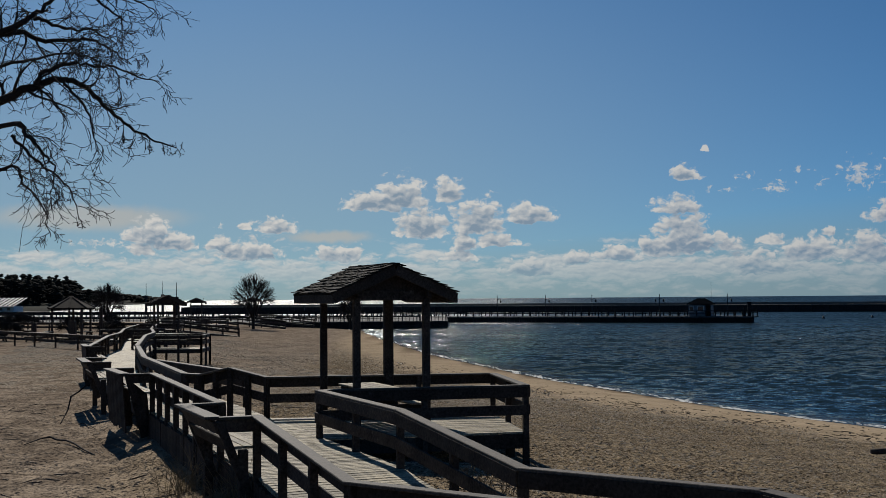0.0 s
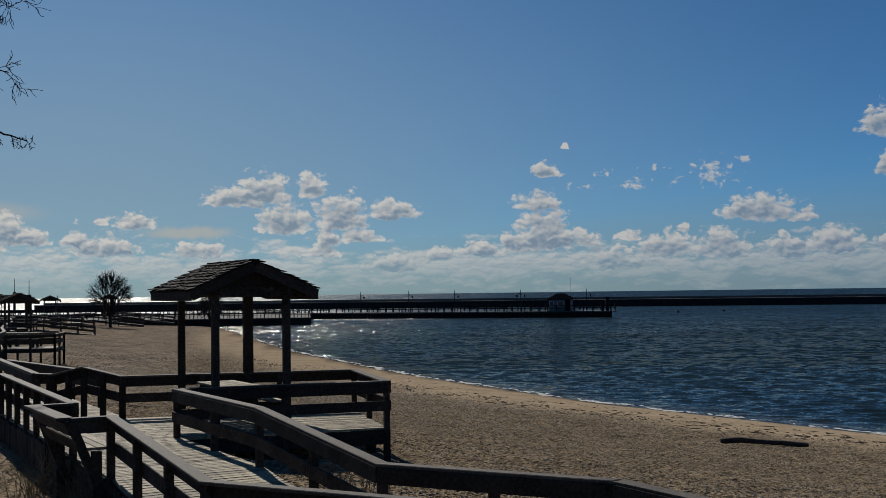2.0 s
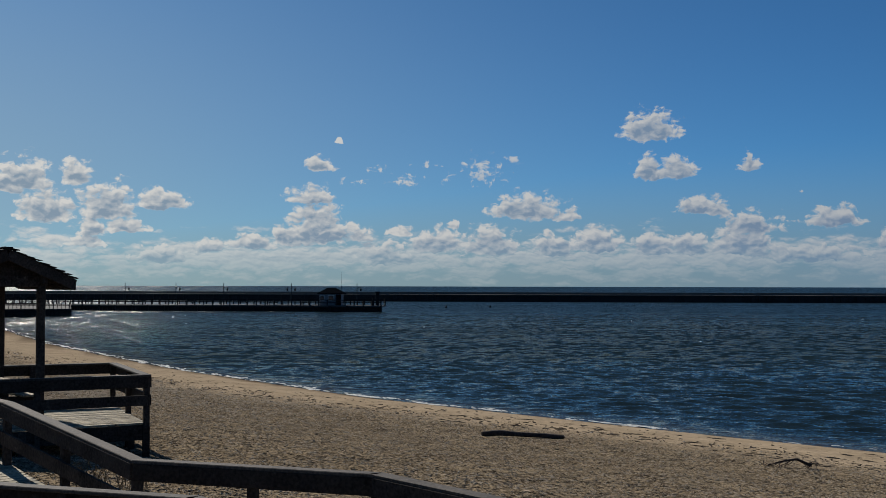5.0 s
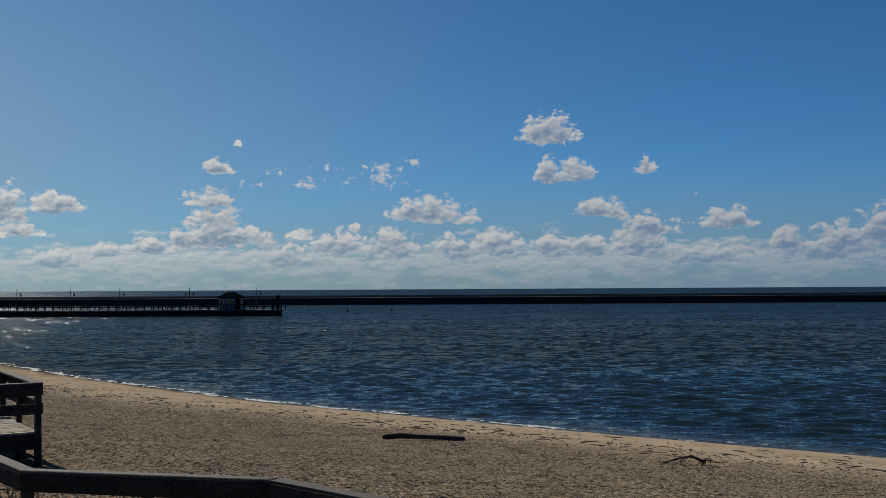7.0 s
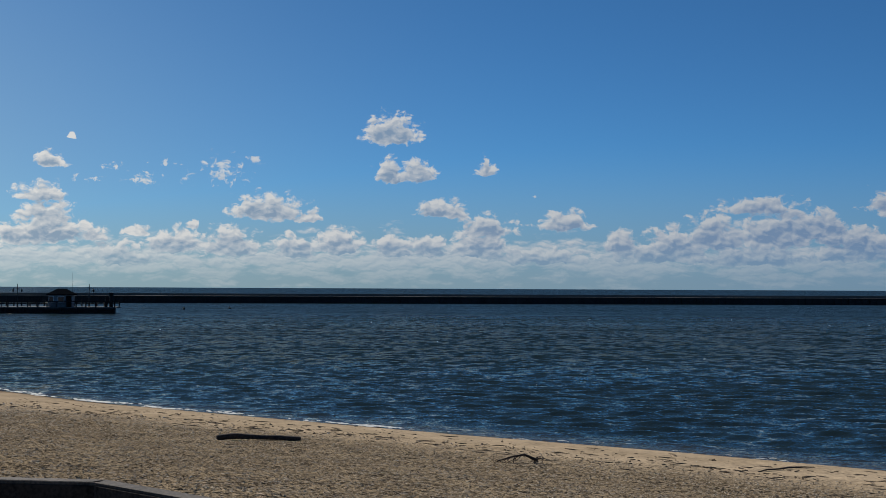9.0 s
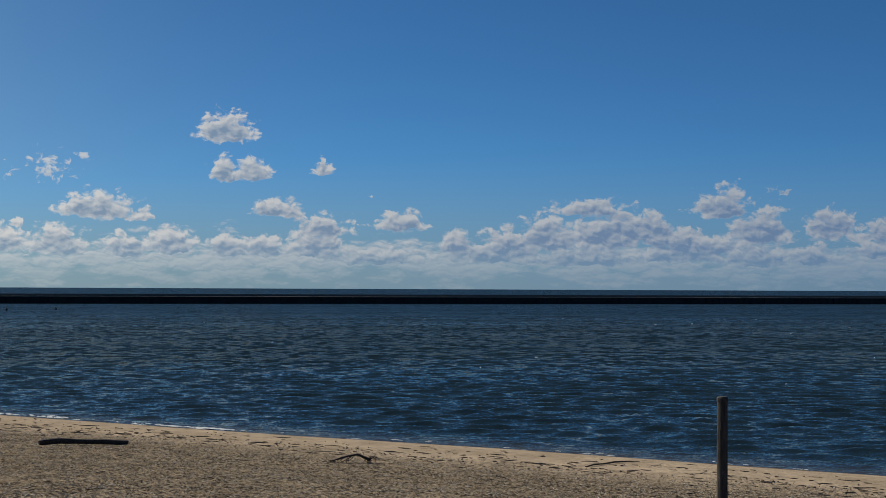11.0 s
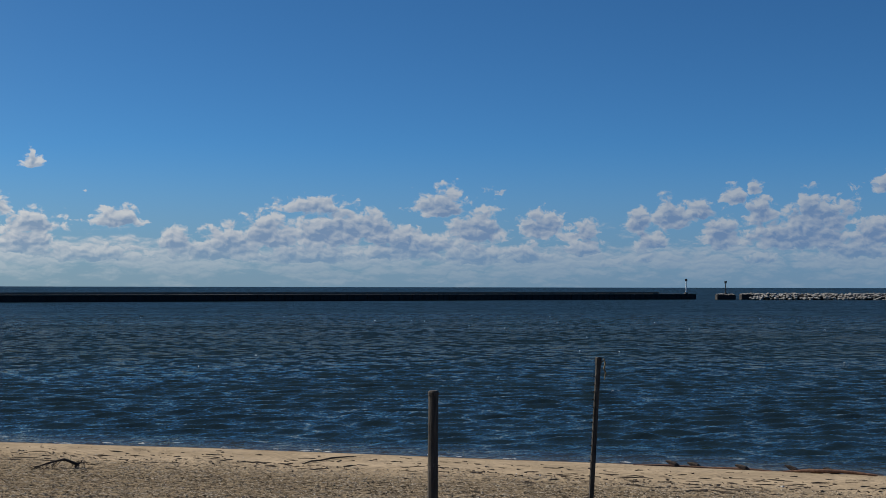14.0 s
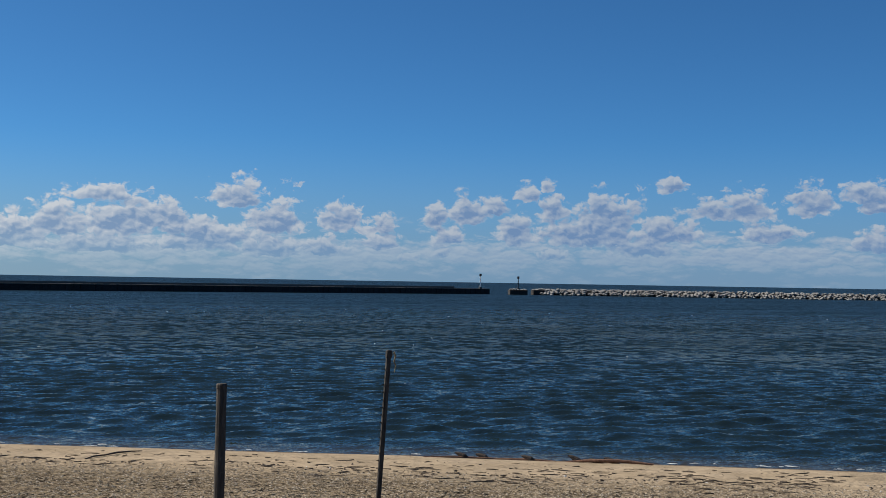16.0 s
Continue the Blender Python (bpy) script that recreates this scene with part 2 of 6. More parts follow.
# ---- materials ----
def surface(name, dark, light, rough=0.85, scale=3.0, fine=40.0, bump=0.3, deep=0.01, stretch=(1, 1, 1), each=0.0, spec=0.3, metal=0.0, scuff=None):
    """A weathered surface: broad stains and fine grain between two colours, with relief; each: how much single pieces differ."""
    m = bpy.data.materials.new(name)
    m.use_nodes = True
    t = m.node_tree
    b = t.nodes["Principled BSDF"]
    b.inputs["Roughness"].default_value, b.inputs["Metallic"].default_value, b.inputs["Specular IOR Level"].default_value = rough, metal, spec
    co = t.nodes.new("ShaderNodeTexCoord")
    mp = t.nodes.new("ShaderNodeMapping")
    mp.inputs["Scale"].default_value = stretch
    t.links.new(co.outputs["Object"], mp.inputs[0])
    broad, grain = t.nodes.new("ShaderNodeTexNoise"), t.nodes.new("ShaderNodeTexNoise")
    for n, s, d in ((broad, scale, 4.0), (grain, fine, 6.0)):
        t.links.new(mp.outputs[0], n.inputs["Vector"])
        n.inputs["Scale"].default_value, n.inputs["Detail"].default_value = s, d
    mix = t.nodes.new("ShaderNodeMath")
    mix.operation = "MULTIPLY_ADD"
    t.links.new(broad.outputs[0], mix.inputs[0])
    mix.inputs[1].default_value = 0.6
    t.links.new(grain.outputs[0], mix.inputs[2])
    ramp = t.nodes.new("ShaderNodeMapRange")
    ramp.inputs[1].default_value, ramp.inputs[2].default_value = 0.5, 1.1
    t.links.new(mix.outputs[0], ramp.inputs[0])
    col = t.nodes.new("ShaderNodeMix")
    col.data_type = "RGBA"
    col.inputs[6].default_value, col.inputs[7].default_value = (*dark, 1), (*light, 1)
    t.links.new(ramp.outputs[0], col.inputs[0])
    out = col.outputs[2]
    if scuff:  # bleached, rubbed patches
        worn, cut, pale = t.nodes.new("ShaderNodeTexNoise"), t.nodes.new("ShaderNodeMapRange"), t.nodes.new("ShaderNodeMix")
        t.links.new(co.outputs["Object"], worn.inputs["Vector"])
        worn.inputs["Scale"].default_value, worn.inputs["Detail"].default_value, worn.inputs["Roughness"].default_value = 7.0, 10.0, 0.78
        t.links.new(worn.outputs[0], cut.inputs[0])
        cut.inputs[1].default_value, cut.inputs[2].default_value = 0.57, 0.75
        pale.data_type = "RGBA"
        t.links.new(cut.outputs[0], pale.inputs[0])
        t.links.new(out, pale.inputs[6])
        pale.inputs[7].default_value = (*scuff, 1)
        out = pale.outputs[2]
    if each:
        info, hsv, rng = t.nodes.new("ShaderNodeObjectInfo"), t.nodes.new("ShaderNodeHueSaturation"), t.nodes.new("ShaderNodeMapRange")
        rng.inputs[3].default_value, rng.inputs[4].default_value = 1 - each, 1 + each
        t.links.new(info.outputs["Random"], rng.inputs[0])
        t.links.new(rng.outputs[0], hsv.inputs["Value"])
        t.links.new(out, hsv.inputs["Color"])
        out = hsv.outputs[0]
    t.links.new(out, b.inputs["Base Color"])
    if bump:
        bp = t.nodes.new("ShaderNodeBump")
        bp.inputs["Strength"].default_value, bp.inputs["Distance"].default_value = bump, deep
        t.links.new(grain.outputs[0], bp.inputs["Height"])
        t.links.new(bp.outputs[0], b.inputs["Normal"])
    return m


# one timber: sides darkened for shade (WOOD), tops lightened for sun (CAP, BOARD)
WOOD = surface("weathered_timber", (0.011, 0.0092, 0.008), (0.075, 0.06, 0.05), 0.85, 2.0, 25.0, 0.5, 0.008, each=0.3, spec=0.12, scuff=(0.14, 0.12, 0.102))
CAP = surface("sunlit_cap_timber", (0.02, 0.017, 0.015), (0.1, 0.086, 0.073), 0.7, 2.0, 30.0, 0.4, 0.005, each=0.3, spec=0.15, scuff=(0.17, 0.15, 0.128))
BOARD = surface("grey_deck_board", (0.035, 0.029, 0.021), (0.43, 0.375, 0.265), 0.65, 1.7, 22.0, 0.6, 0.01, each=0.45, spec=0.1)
OLD_POST = surface("old_post_timber", (0.012, 0.010, 0.009), (0.085, 0.073, 0.06), 0.9, 6.0, 30.0, 0.7, 0.01, stretch=(1, 1, 0.12), scuff=(0.2, 0.18, 0.16))
SHINGLE = surface("cedar_shingle", (0.008, 0.007, 0.0065), (0.032, 0.028, 0.025), 0.9, 2.0, 25.0, 0.6, 0.01, each=0.4, spec=0.1)
DARK_PILE = surface("tarred_timber", (0.009, 0.009, 0.0095), (0.034, 0.032, 0.031), 0.9, 0.6, 4.0, 0.5, 0.05, spec=0.1)
STEEL_WALL = surface("rusted_sheet_pile", (0.01, 0.01, 0.011), (0.045, 0.038, 0.034), 0.9, 0.3, 3.0, 0.5, 0.05)
CONCRETE = surface("pale_concrete", (0.0624, 0.0601, 0.0558), (0.116, 0.112, 0.103), 0.9, 0.5, 8.0, 0.4, 0.02)
# granite's dark tone is lowered for the shadows between jetty boulders
PALE_ROCK = surface("pale_granite", (0.062, 0.06, 0.057), (0.39, 0.378, 0.353), 0.9, 0.5, 3.0, 0.6, 0.1)
WHITE_WALL = surface("white_siding", (0.15, 0.15, 0.156), (0.231, 0.231, 0.238), 0.8, 0.8, 8.0, 0.2, 0.01)
ROOF = surface("dark_asphalt_roof", (0.003, 0.004, 0.005), (0.009, 0.011, 0.014), 0.95, 1.0, 12.0, 0.5, 0.02, spec=0.0)
IRON = surface("black_iron", (0.012, 0.012, 0.013), (0.04, 0.04, 0.042), 0.5, 2.0, 30.0, 0.2, 0.003, metal=0.6)
PAINTED = surface("white_paint", (0.6, 0.6, 0.58), (0.8, 0.8, 0.78), 0.6, 2.0, 20.0, 0.2, 0.004)
METAL_ROOF = surface("pale_metal_roof", (0.3, 0.3, 0.3), (0.5, 0.5, 0.5), 0.7, 0.5, 4.0, 0.0)
GLASS_DARK = surface("window_glass", (0.015, 0.018, 0.022), (0.03, 0.035, 0.04), 0.08, 1.0, 5.0, 0.0, spec=0.6)
BARK = surface("grey_bark", (0.009, 0.008, 0.0075), (0.03, 0.026, 0.023), 0.95, 3.0, 20.0, 0.8, 0.02)
PINE = surface("dark_needles", (0.008, 0.010, 0.0085), (0.024, 0.027, 0.022), 0.95, 0.3, 2.0, 0.0, spec=0.05)
DRIFT = surface("driftwood", (0.0191, 0.0147, 0.0127), (0.0701, 0.0542, 0.0446), 0.9, 4.0, 20.0, 0.8, 0.02)
ROTTEN = surface("rotten_red_wood", (0.06, 0.03, 0.02), (0.20, 0.11, 0.07), 0.9, 4.0, 20.0, 0.8, 0.02)
STRAW = surface("dry_grass", (0.0952, 0.068, 0.0374), (0.231, 0.177, 0.102), 0.9, 3.0, 20.0, 0.0)
CHIP = surface("beach_litter", (0.0402, 0.0321, 0.0242), (0.153, 0.12, 0.0883), 0.9, 3.0, 9.0, 0.0)
CLOD = surface("coarse_sand_lump", (0.24, 0.2, 0.145), (0.4, 0.335, 0.25), 0.95, 1.5, 9.0, 0.0, spec=0.05)
SHELL = surface("bleached_shell", (0.306, 0.286, 0.258), (0.476, 0.456, 0.422), 0.7, 3.0, 9.0, 0.0)
FOAM = surface("sea_foam", (0.3, 0.31, 0.3), (0.62, 0.63, 0.62), 0.9, 3.0, 12.0, 0.4, 0.02)


def sand_material():
    m = bpy.data.materials.new("beach_sand")
    m.use_nodes = True
    t = m.node_tree
    b = t.nodes["Principled BSDF"]
    b.inputs["Roughness"].default_value, b.inputs["Specular IOR Level"].default_value = 0.95, 0.0
    co = t.nodes.new("ShaderNodeTexCoord").outputs["Object"]

    def tex(scale, detail=5.0, rough=0.6):
        n = t.nodes.new("ShaderNodeTexNoise")
        t.links.new(co, n.inputs["Vector"])
        n.inputs["Scale"].default_value, n.inputs["Detail"].default_value, n.inputs["Roughness"].default_value = scale, detail, rough
        return n.outputs[0]

    def math_node(op, a, c):
        n = t.nodes.new("ShaderNodeMath")
        n.operation = op
        for i, s in enumerate((a, c)):
            if isinstance(s, bpy.types.NodeSocket):
                t.links.new(s, n.inputs[i])
            else:
                n.inputs[i].default_value = s
        return n.outputs[0]

    def blend(f, a, c):
        n = t.nodes.new("ShaderNodeMix")
        n.data_type = "RGBA"
        t.links.new(f, n.inputs[0])
        for i, s in ((6, a), (7, c)):
            if isinstance(s, bpy.types.NodeSocket):
                t.links.new(s, n.inputs[i])
            else:
                n.inputs[i].default_value = (*s, 1)
        return n.outputs[2]

    def span(x, lo, hi):
        n = t.nodes.new("ShaderNodeMapRange")
        n.interpolation_type = "SMOOTHSTEP"
        t.links.new(x, n.inputs[0])
        n.inputs[1].default_value, n.inputs[2].default_value = lo, hi
        return n.outputs[0]

    kind = t.nodes.new("ShaderNodeVertexColor")
    kind.layer_name = "zone"
    zone = t.nodes.new("ShaderNodeSeparateColor")
    t.links.new(kind.outputs[0], zone.inputs[0])
    coarse, wet = zone.outputs[0], zone.outputs[1]
    stain, grit, lump, patch = tex(0.5), tex(13.0, 3.0, 0.65), tex(5.0, 4.0, 0.7), tex(1.6, 4.0, 0.6)
    smooth = blend(span(stain, 0.35, 0.65), (0.287, 0.225, 0.152), (0.348, 0.275, 0.190))
    smooth = blend(span(math_node("ADD", patch, math_node("MULTIPLY", lump, 0.6)), 0.92, 1.05), smooth, (0.130, 0.098, 0.069))
    # coarse sand darkened for its shadowed texture, with shaded pits and lit grains painted
    rough_sand = blend(span(stain, 0.3, 0.7), (0.188, 0.147, 0.098), (0.243, 0.193, 0.130))
    pit_shade = span(math_node("ADD", grit, math_node("MULTIPLY", lump, 0.2)), 0.59, 0.68)
    rough_sand = blend(pit_shade, rough_sand, (0.058, 0.044, 0.03))
    pale = span(math_node("SUBTRACT", grit, math_node("MULTIPLY", lump, 0.5)), 0.32, 0.42)
    rough_sand = blend(pale, rough_sand, (0.32, 0.257, 0.196))
    col = blend(coarse, smooth, rough_sand)
    # trodden sand, its colours lowered for the shadow on the landward side
    trod_shaded = blend(span(math_node("ADD", patch, math_node("MULTIPLY", stain, 0.8)), 0.75, 1.05), (0.15, 0.119, 0.091), (0.265, 0.214, 0.162))
    col = blend(zone.outputs[2], col, trod_shaded)
    col = blend(wet, col, (0.093, 0.068, 0.049))
    t.links.new(col, b.inputs["Base Color"])
    rr = t.nodes.new("ShaderNodeMapRange")
    t.links.new(wet, rr.inputs[0])
    rr.inputs[3].default_value, rr.inputs[4].default_value = 0.95, 0.35
    t.links.new(rr.outputs[0], b.inputs["Roughness"])
    # footprints, ripples and pebbles tilt the surface at two sizes
    total = t.nodes.new("ShaderNodeNewGeometry").outputs["Normal"]
    for scale, steep in ((0.8, 0.35), (2.2, 0.5), (5.0, 0.7), (11.0, 1.3), (26.0, 1.2)):
        n = t.nodes.new("ShaderNodeTexNoise")
        n.noise_dimensions = "2D"
        t.links.new(co, n.inputs["Vector"])
        n.inputs["Scale"].default_value, n.inputs["Detail"].default_value = scale, 3.0
        off = t.nodes.new("ShaderNodeVectorMath")
        off.operation = "SUBTRACT"
        t.links.new(n.outputs["Color"], off.inputs[0])
        off.inputs[1].default_value = (0.5, 0.5, 0.5)
        k = t.nodes.new("ShaderNodeVectorMath")
        k.operation = "SCALE"
        t.links.new(off.outputs[0], k.inputs[0])
        amount = t.nodes.new("ShaderNodeMapRange")
        t.links.new(math_node("ADD", coarse, math_node("MULTIPLY", zone.outputs[2], 0.3)), amount.inputs[0])
        amount.inputs[3].default_value, amount.inputs[4].default_value = steep * 0.85, steep * (2.5 if scale < 10 else 3.6)
        t.links.new(amount.outputs[0], k.inputs["Scale"])
        add = t.nodes.new("ShaderNodeVectorMath")
        t.links.new(total, add.inputs[0])
        t.links.new(k.outputs[0], add.inputs[1])
        total = add.outputs[0]
    unit = t.nodes.new("ShaderNodeVectorMath")
    unit.operation = "NORMALIZE"
    t.links.new(total, unit.inputs[0])
    t.links.new(unit.outputs[0], b.inputs["Normal"])
    return m


def water_material():
    m = bpy.data.materials.new("sea_water")
    m.use_nodes = True
    t = m.node_tree
    t.nodes.remove(t.nodes["Principled BSDF"])
    depth, gloss, both = t.nodes.new("ShaderNodeBsdfDiffuse"), t.nodes.new("ShaderNodeBsdfGlossy"), t.nodes.new("ShaderNodeMixShader")
    depth.inputs["Color"].default_value = (0.0115, 0.0195, 0.0155, 1)
    gloss.distribution = "BECKMANN"
    gloss.inputs["Color"].default_value = (0.93, 0.96, 0.95, 1)
    fresnel, share = t.nodes.new("ShaderNodeFresnel"), t.nodes.new("ShaderNodeMapRange")
    fresnel.inputs["IOR"].default_value = 1.22
    share.inputs[3].default_value = 0.05
    t.links.new(fresnel.outputs[0], share.inputs[0])
    t.links.new(share.outputs[0], both.inputs[0])
    t.links.new(depth.outputs[0], both.inputs[1])
    t.links.new(gloss.outputs[0], both.inputs[2])
    t.links.new(both.outputs[0], t.nodes["Material Output"].inputs[0])
    offshore = t.nodes.new("ShaderNodeVertexColor")
    offshore.layer_name = "offshore"
    place = t.nodes.new("ShaderNodeSeparateColor")
    t.links.new(offshore.outputs[0], place.inputs[0])
    far, shallow = place.outputs[0], place.outputs[1]

    def ranged(x, lo, hi, start=0.0, stop=1.0):
        n = t.nodes.new("ShaderNodeMapRange")
        t.links.new(x, n.inputs[0])
        n.inputs[1].default_value, n.inputs[2].default_value = start, stop
        n.inputs[3].default_value, n.inputs[4].default_value = lo, hi
        return n.outputs[0]

    rough = t.nodes.new("ShaderNodeMath")
    t.links.new(ranged(far, 0.055, 0.08), rough.inputs[0])
    t.links.new(ranged(place.outputs[2], 0.0, 0.27), rough.inputs[1])
    t.links.new(rough.outputs[0], gloss.inputs["Roughness"])
    bottom = t.nodes.new("ShaderNodeMix")
    bottom.data_type = "RGBA"
    bottom.inputs[6].default_value, bottom.inputs[7].default_value = (0.0095, 0.0172, 0.0187, 1), (0.04, 0.034, 0.022, 1)
    t.links.new(shallow, bottom.inputs[0])
    t.links.new(bottom.outputs[2], depth.inputs["Color"])
    co = t.nodes.new("ShaderNodeTexCoord").outputs["Object"]
    # gusts: long bands of smoother and rougher water
    band_at, band = t.nodes.new("ShaderNodeMapping"), t.nodes.new("ShaderNodeTexNoise")
    band_at.vector_type = "TEXTURE"
    band_at.inputs["Rotation"].default_value, band_at.inputs["Scale"].default_value = (0, 0, -0.45), (5.0, 1.0, 1.0)
    t.links.new(co, band_at.inputs[0])
    t.links.new(band_at.outputs[0], band.inputs["Vector"])
    band.noise_dimensions = "2D"
    band.inputs["Scale"].default_value, band.inputs["Detail"].default_value = 0.09, 4.0
    most = t.nodes.new("ShaderNodeMath")
    t.links.new(ranged(band.outputs[0], -0.07, 0.07, 0.3, 0.7), most.inputs[0])
    t.links.new(ranged(far, 0.59, 0.38), most.inputs[1])
    t.links.new(most.outputs[0], share.inputs[4])
    total = None
    for scale, steep, turn, wide in ((0.1, 0.4, -0.5, 0.7), (0.33, 0.9, -0.6, 1.25), (0.75, 1.35, -0.5, 1.4), (2.2, 0.9, -0.65, 0.65), (5.0, 0.75, -0.42, 0.7), (12.0, 0.5, -0.5, 0.7)):
        mp = t.nodes.new("ShaderNodeMapping")
        mp.inputs["Rotation"].default_value = (0, 0, turn)
        mp.inputs["Scale"].default_value = (1 / wide, 1.0, 1.0)
        mp.vector_type = "TEXTURE"
        t.links.new(co, mp.inputs[0])
        n = t.nodes.new("ShaderNodeTexNoise")
        n.noise_dimensions = "2D"
        n.inputs["Scale"].default_value, n.inputs["Detail"].default_value, n.inputs["Roughness"].default_value = scale, 2.0, 0.5
        t.links.new(mp.outputs[0], n.inputs["Vector"])
        k = t.nodes.new("ShaderNodeVectorMath")
        k.operation = "MULTIPLY_ADD"
        t.links.new(n.outputs["Color"], k.inputs[0])
        k.inputs[1].default_value = (steep * 0.7, steep, 0)
        k.inputs[2].default_value = (-0.5 * steep * 0.7, -0.5 * steep, 0)
        term = k.outputs[0]
        amount = t.nodes.new("ShaderNodeVectorMath")  # beyond the modelled waves the shorter ones stand in for them
        amount.operation = "SCALE"
        t.links.new(term, amount.inputs[0])
        t.links.new(ranged(far, *((0.0, 1.0) if scale < 1 else (0.5, 0.7) if scale < 8 else (0.8, 0.5))), amount.inputs["Scale"])
        term = amount.outputs[0]
        if total is None:
            total = term
        else:
            add = t.nodes.new("ShaderNodeVectorMath")
            t.links.new(total, add.inputs[0])
            t.links.new(term, add.inputs[1])
            total = add.outputs[0]
    fronts = t.nodes.new("ShaderNodeVectorMath")  # wind waves are steeper on the side that faces the beach
    fronts.operation = "MULTIPLY_ADD"
    t.links.new(far, fronts.inputs[0])
    fronts.inputs[1].default_value = (-0.075, -0.1, 0)
    t.links.new(total, fronts.inputs[2])
    total = fronts.outputs[0]
    geo = t.nodes.new("ShaderNodeNewGeometry")
    tilt = t.nodes.new("ShaderNodeVectorMath")
    t.links.new(geo.outputs["Normal"], tilt.inputs[0])
    t.links.new(total, tilt.inputs[1])
    unit = t.nodes.new("ShaderNodeVectorMath")
    unit.operation = "NORMALIZE"
    t.links.new(tilt.outputs[0], unit.inputs[0])
    t.links.new(unit.outputs[0], gloss.inputs["Normal"])
    t.links.new(unit.outputs[0], fresnel.inputs["Normal"])
    return m


SAND, WATER = sand_material(), water_material()

# ---- mesh tools ----
CORNERS = [(x, y, z) for x in (-1, 1) for y in (-1, 1) for z in (-1, 1)]


def _chamfer_faces():
    at = {(c, a): 3 * i + a for i, c in enumerate(CORNERS) for a in range(3)}
    faces = []
    for a in range(3):
        u, v = (a + 1) % 3, (a + 2) % 3
        for s in (-1, 1):
            loop = []
            for p, q in ((-1, -1), (1, -1), (1, 1), (-1, 1)):
                c = [0, 0, 0]
                c[a], c[u], c[v] = s, p, q
                loop.append(at[tuple(c), a])
            faces.append(loop if s > 0 else loop[::-1])
        for p in (-1, 1):
            for q in (-1, 1):
                c0, c1 = [0, 0, 0], [0, 0, 0]
                c0[u] = c1[u] = p
                c0[v] = c1[v] = q
                c0[a], c1[a] = -1, 1
                c0, c1 = tuple(c0), tuple(c1)
                loop = [at[c0, u], at[c1, u], at[c1, v], at[c0, v]]
                faces.append(loop if p * q < 0 else loop[::-1])
    for c in CORNERS:
        loop = [at[c, 0], at[c, 1], at[c, 2]]
        faces.append(loop if c[0] * c[1] * c[2] > 0 else loop[::-1])
    return faces


CHAMFER = _chamfer_faces()


class Build:
    """Collects the vertices and faces of one mesh."""

    def __init__(self):
        self.v, self.f = [], []

    def box(self, m, size, edge=0.006):
        """A box with worn edges of that size, centred on the pose m."""
        n = len(self.v)
        h = [s / 2 for s in size]
        e = min(edge, *(s * 0.4 for s in h))
        for c in CORNERS:
            for a in range(3):
                self.v.append(m @ Vector([c[i] * (h[i] if i == a else h[i] - e) for i in range(3)]))
        self.f += [[n + i for i in f] for f in CHAMFER]
        return self

    def beam(self, p, q, w, h, edge=0.006, up=(0, 0, 1)):
        """A squared timber from p to q, w wide and h high about its axis."""
        p, q = Vector(p), Vector(q)
        y = (q - p).normalized()
        x = y.cross(Vector(up))
        x = (x if x.length > 0.01 else y.cross(Vector((0, 1, 0)))).normalized()
        z = x.cross(y)
        m = Matrix((x, y, z)).transposed().to_4x4()
        m.translation = (p + q) / 2
        return self.box(m, (w, (q - p).length, h), edge)

    def tube(self, pts, radii, sides=6, cap=True):
        n = len(self.v)
        last = None
        for i, p in enumerate(pts):
            p = Vector(p)
            a = Vector(pts[max(i - 1, 0)])
            b = Vector(pts[min(i + 1, len(pts) - 1)])
            d = (b - a).normalized()
            if last is None:
                last = d.orthogonal().normalized()
            x = (last - d * last.dot(d)).normalized()
            y = d.cross(x)
            last = x
            for k in range(sides):
                t = 2 * math.pi * k / sides
                self.v.append(p + radii[i] * (x * math.cos(t) + y * math.sin(t)))
        for i in range(len(pts) - 1):
            for k in range(sides):
                a, b = n + i * sides + k, n + i * sides + (k + 1) % sides
                self.f.append([a, b, b + sides, a + sides])
        if cap:
            self.f.append([n + k for k in range(sides)][::-1])
            self.f.append([n + (len(pts) - 1) * sides + k for k in range(sides)])
        return self

    def mesh(self, name, material, smooth=False):
        me = bpy.data.meshes.new(name)
        me.from_pydata([tuple(v) for v in self.v], [], self.f)
        me.materials.append(material)
        if smooth:
            me.shade_smooth()
        return me


def part(name, build, material, parent, label="", smooth=False):
    ob = new(name, build if isinstance(build, bpy.types.Mesh) else build.mesh(name, material, smooth))
    if parent:
        ob.parent = parent
        ob.matrix_parent_inverse = parent.matrix_basis.inverted()
    return tagged(ob, label)


def thing(name, at, label, category, group="", kind=""):
    ob = new(name)
    ob.empty_display_size = 0.2
    ob.matrix_basis = Matrix.Translation(at)
    return tagged(ob, label, category, group, kind)


# ---- ground and water ----
SHORE_Y = (-400, -30, 6, 15.4, 17.5, 23.7, 28.9, 36, 45, 53, 74, 107, 179, 200, 215)
SHORE_X = (120, 46, 35, 31, 30.2, 27.2, 24.8, 20.9, 16.5, 12.7, 6, -1.3, -12, -13, -13)
BEACH_S = (-60, -5, 0, 3, 6, 12, 20, 28, 60, 400)
BEACH_Z = (-4, -0.7, 0, 0.38, 0.58, 0.95, 1.72, 1.98, 2.05, 2.1)


def inland(x, y):
    """Metres from the water's edge, positive on the beach."""
    return (np.interp(y, SHORE_Y, SHORE_X) - x) * 0.88


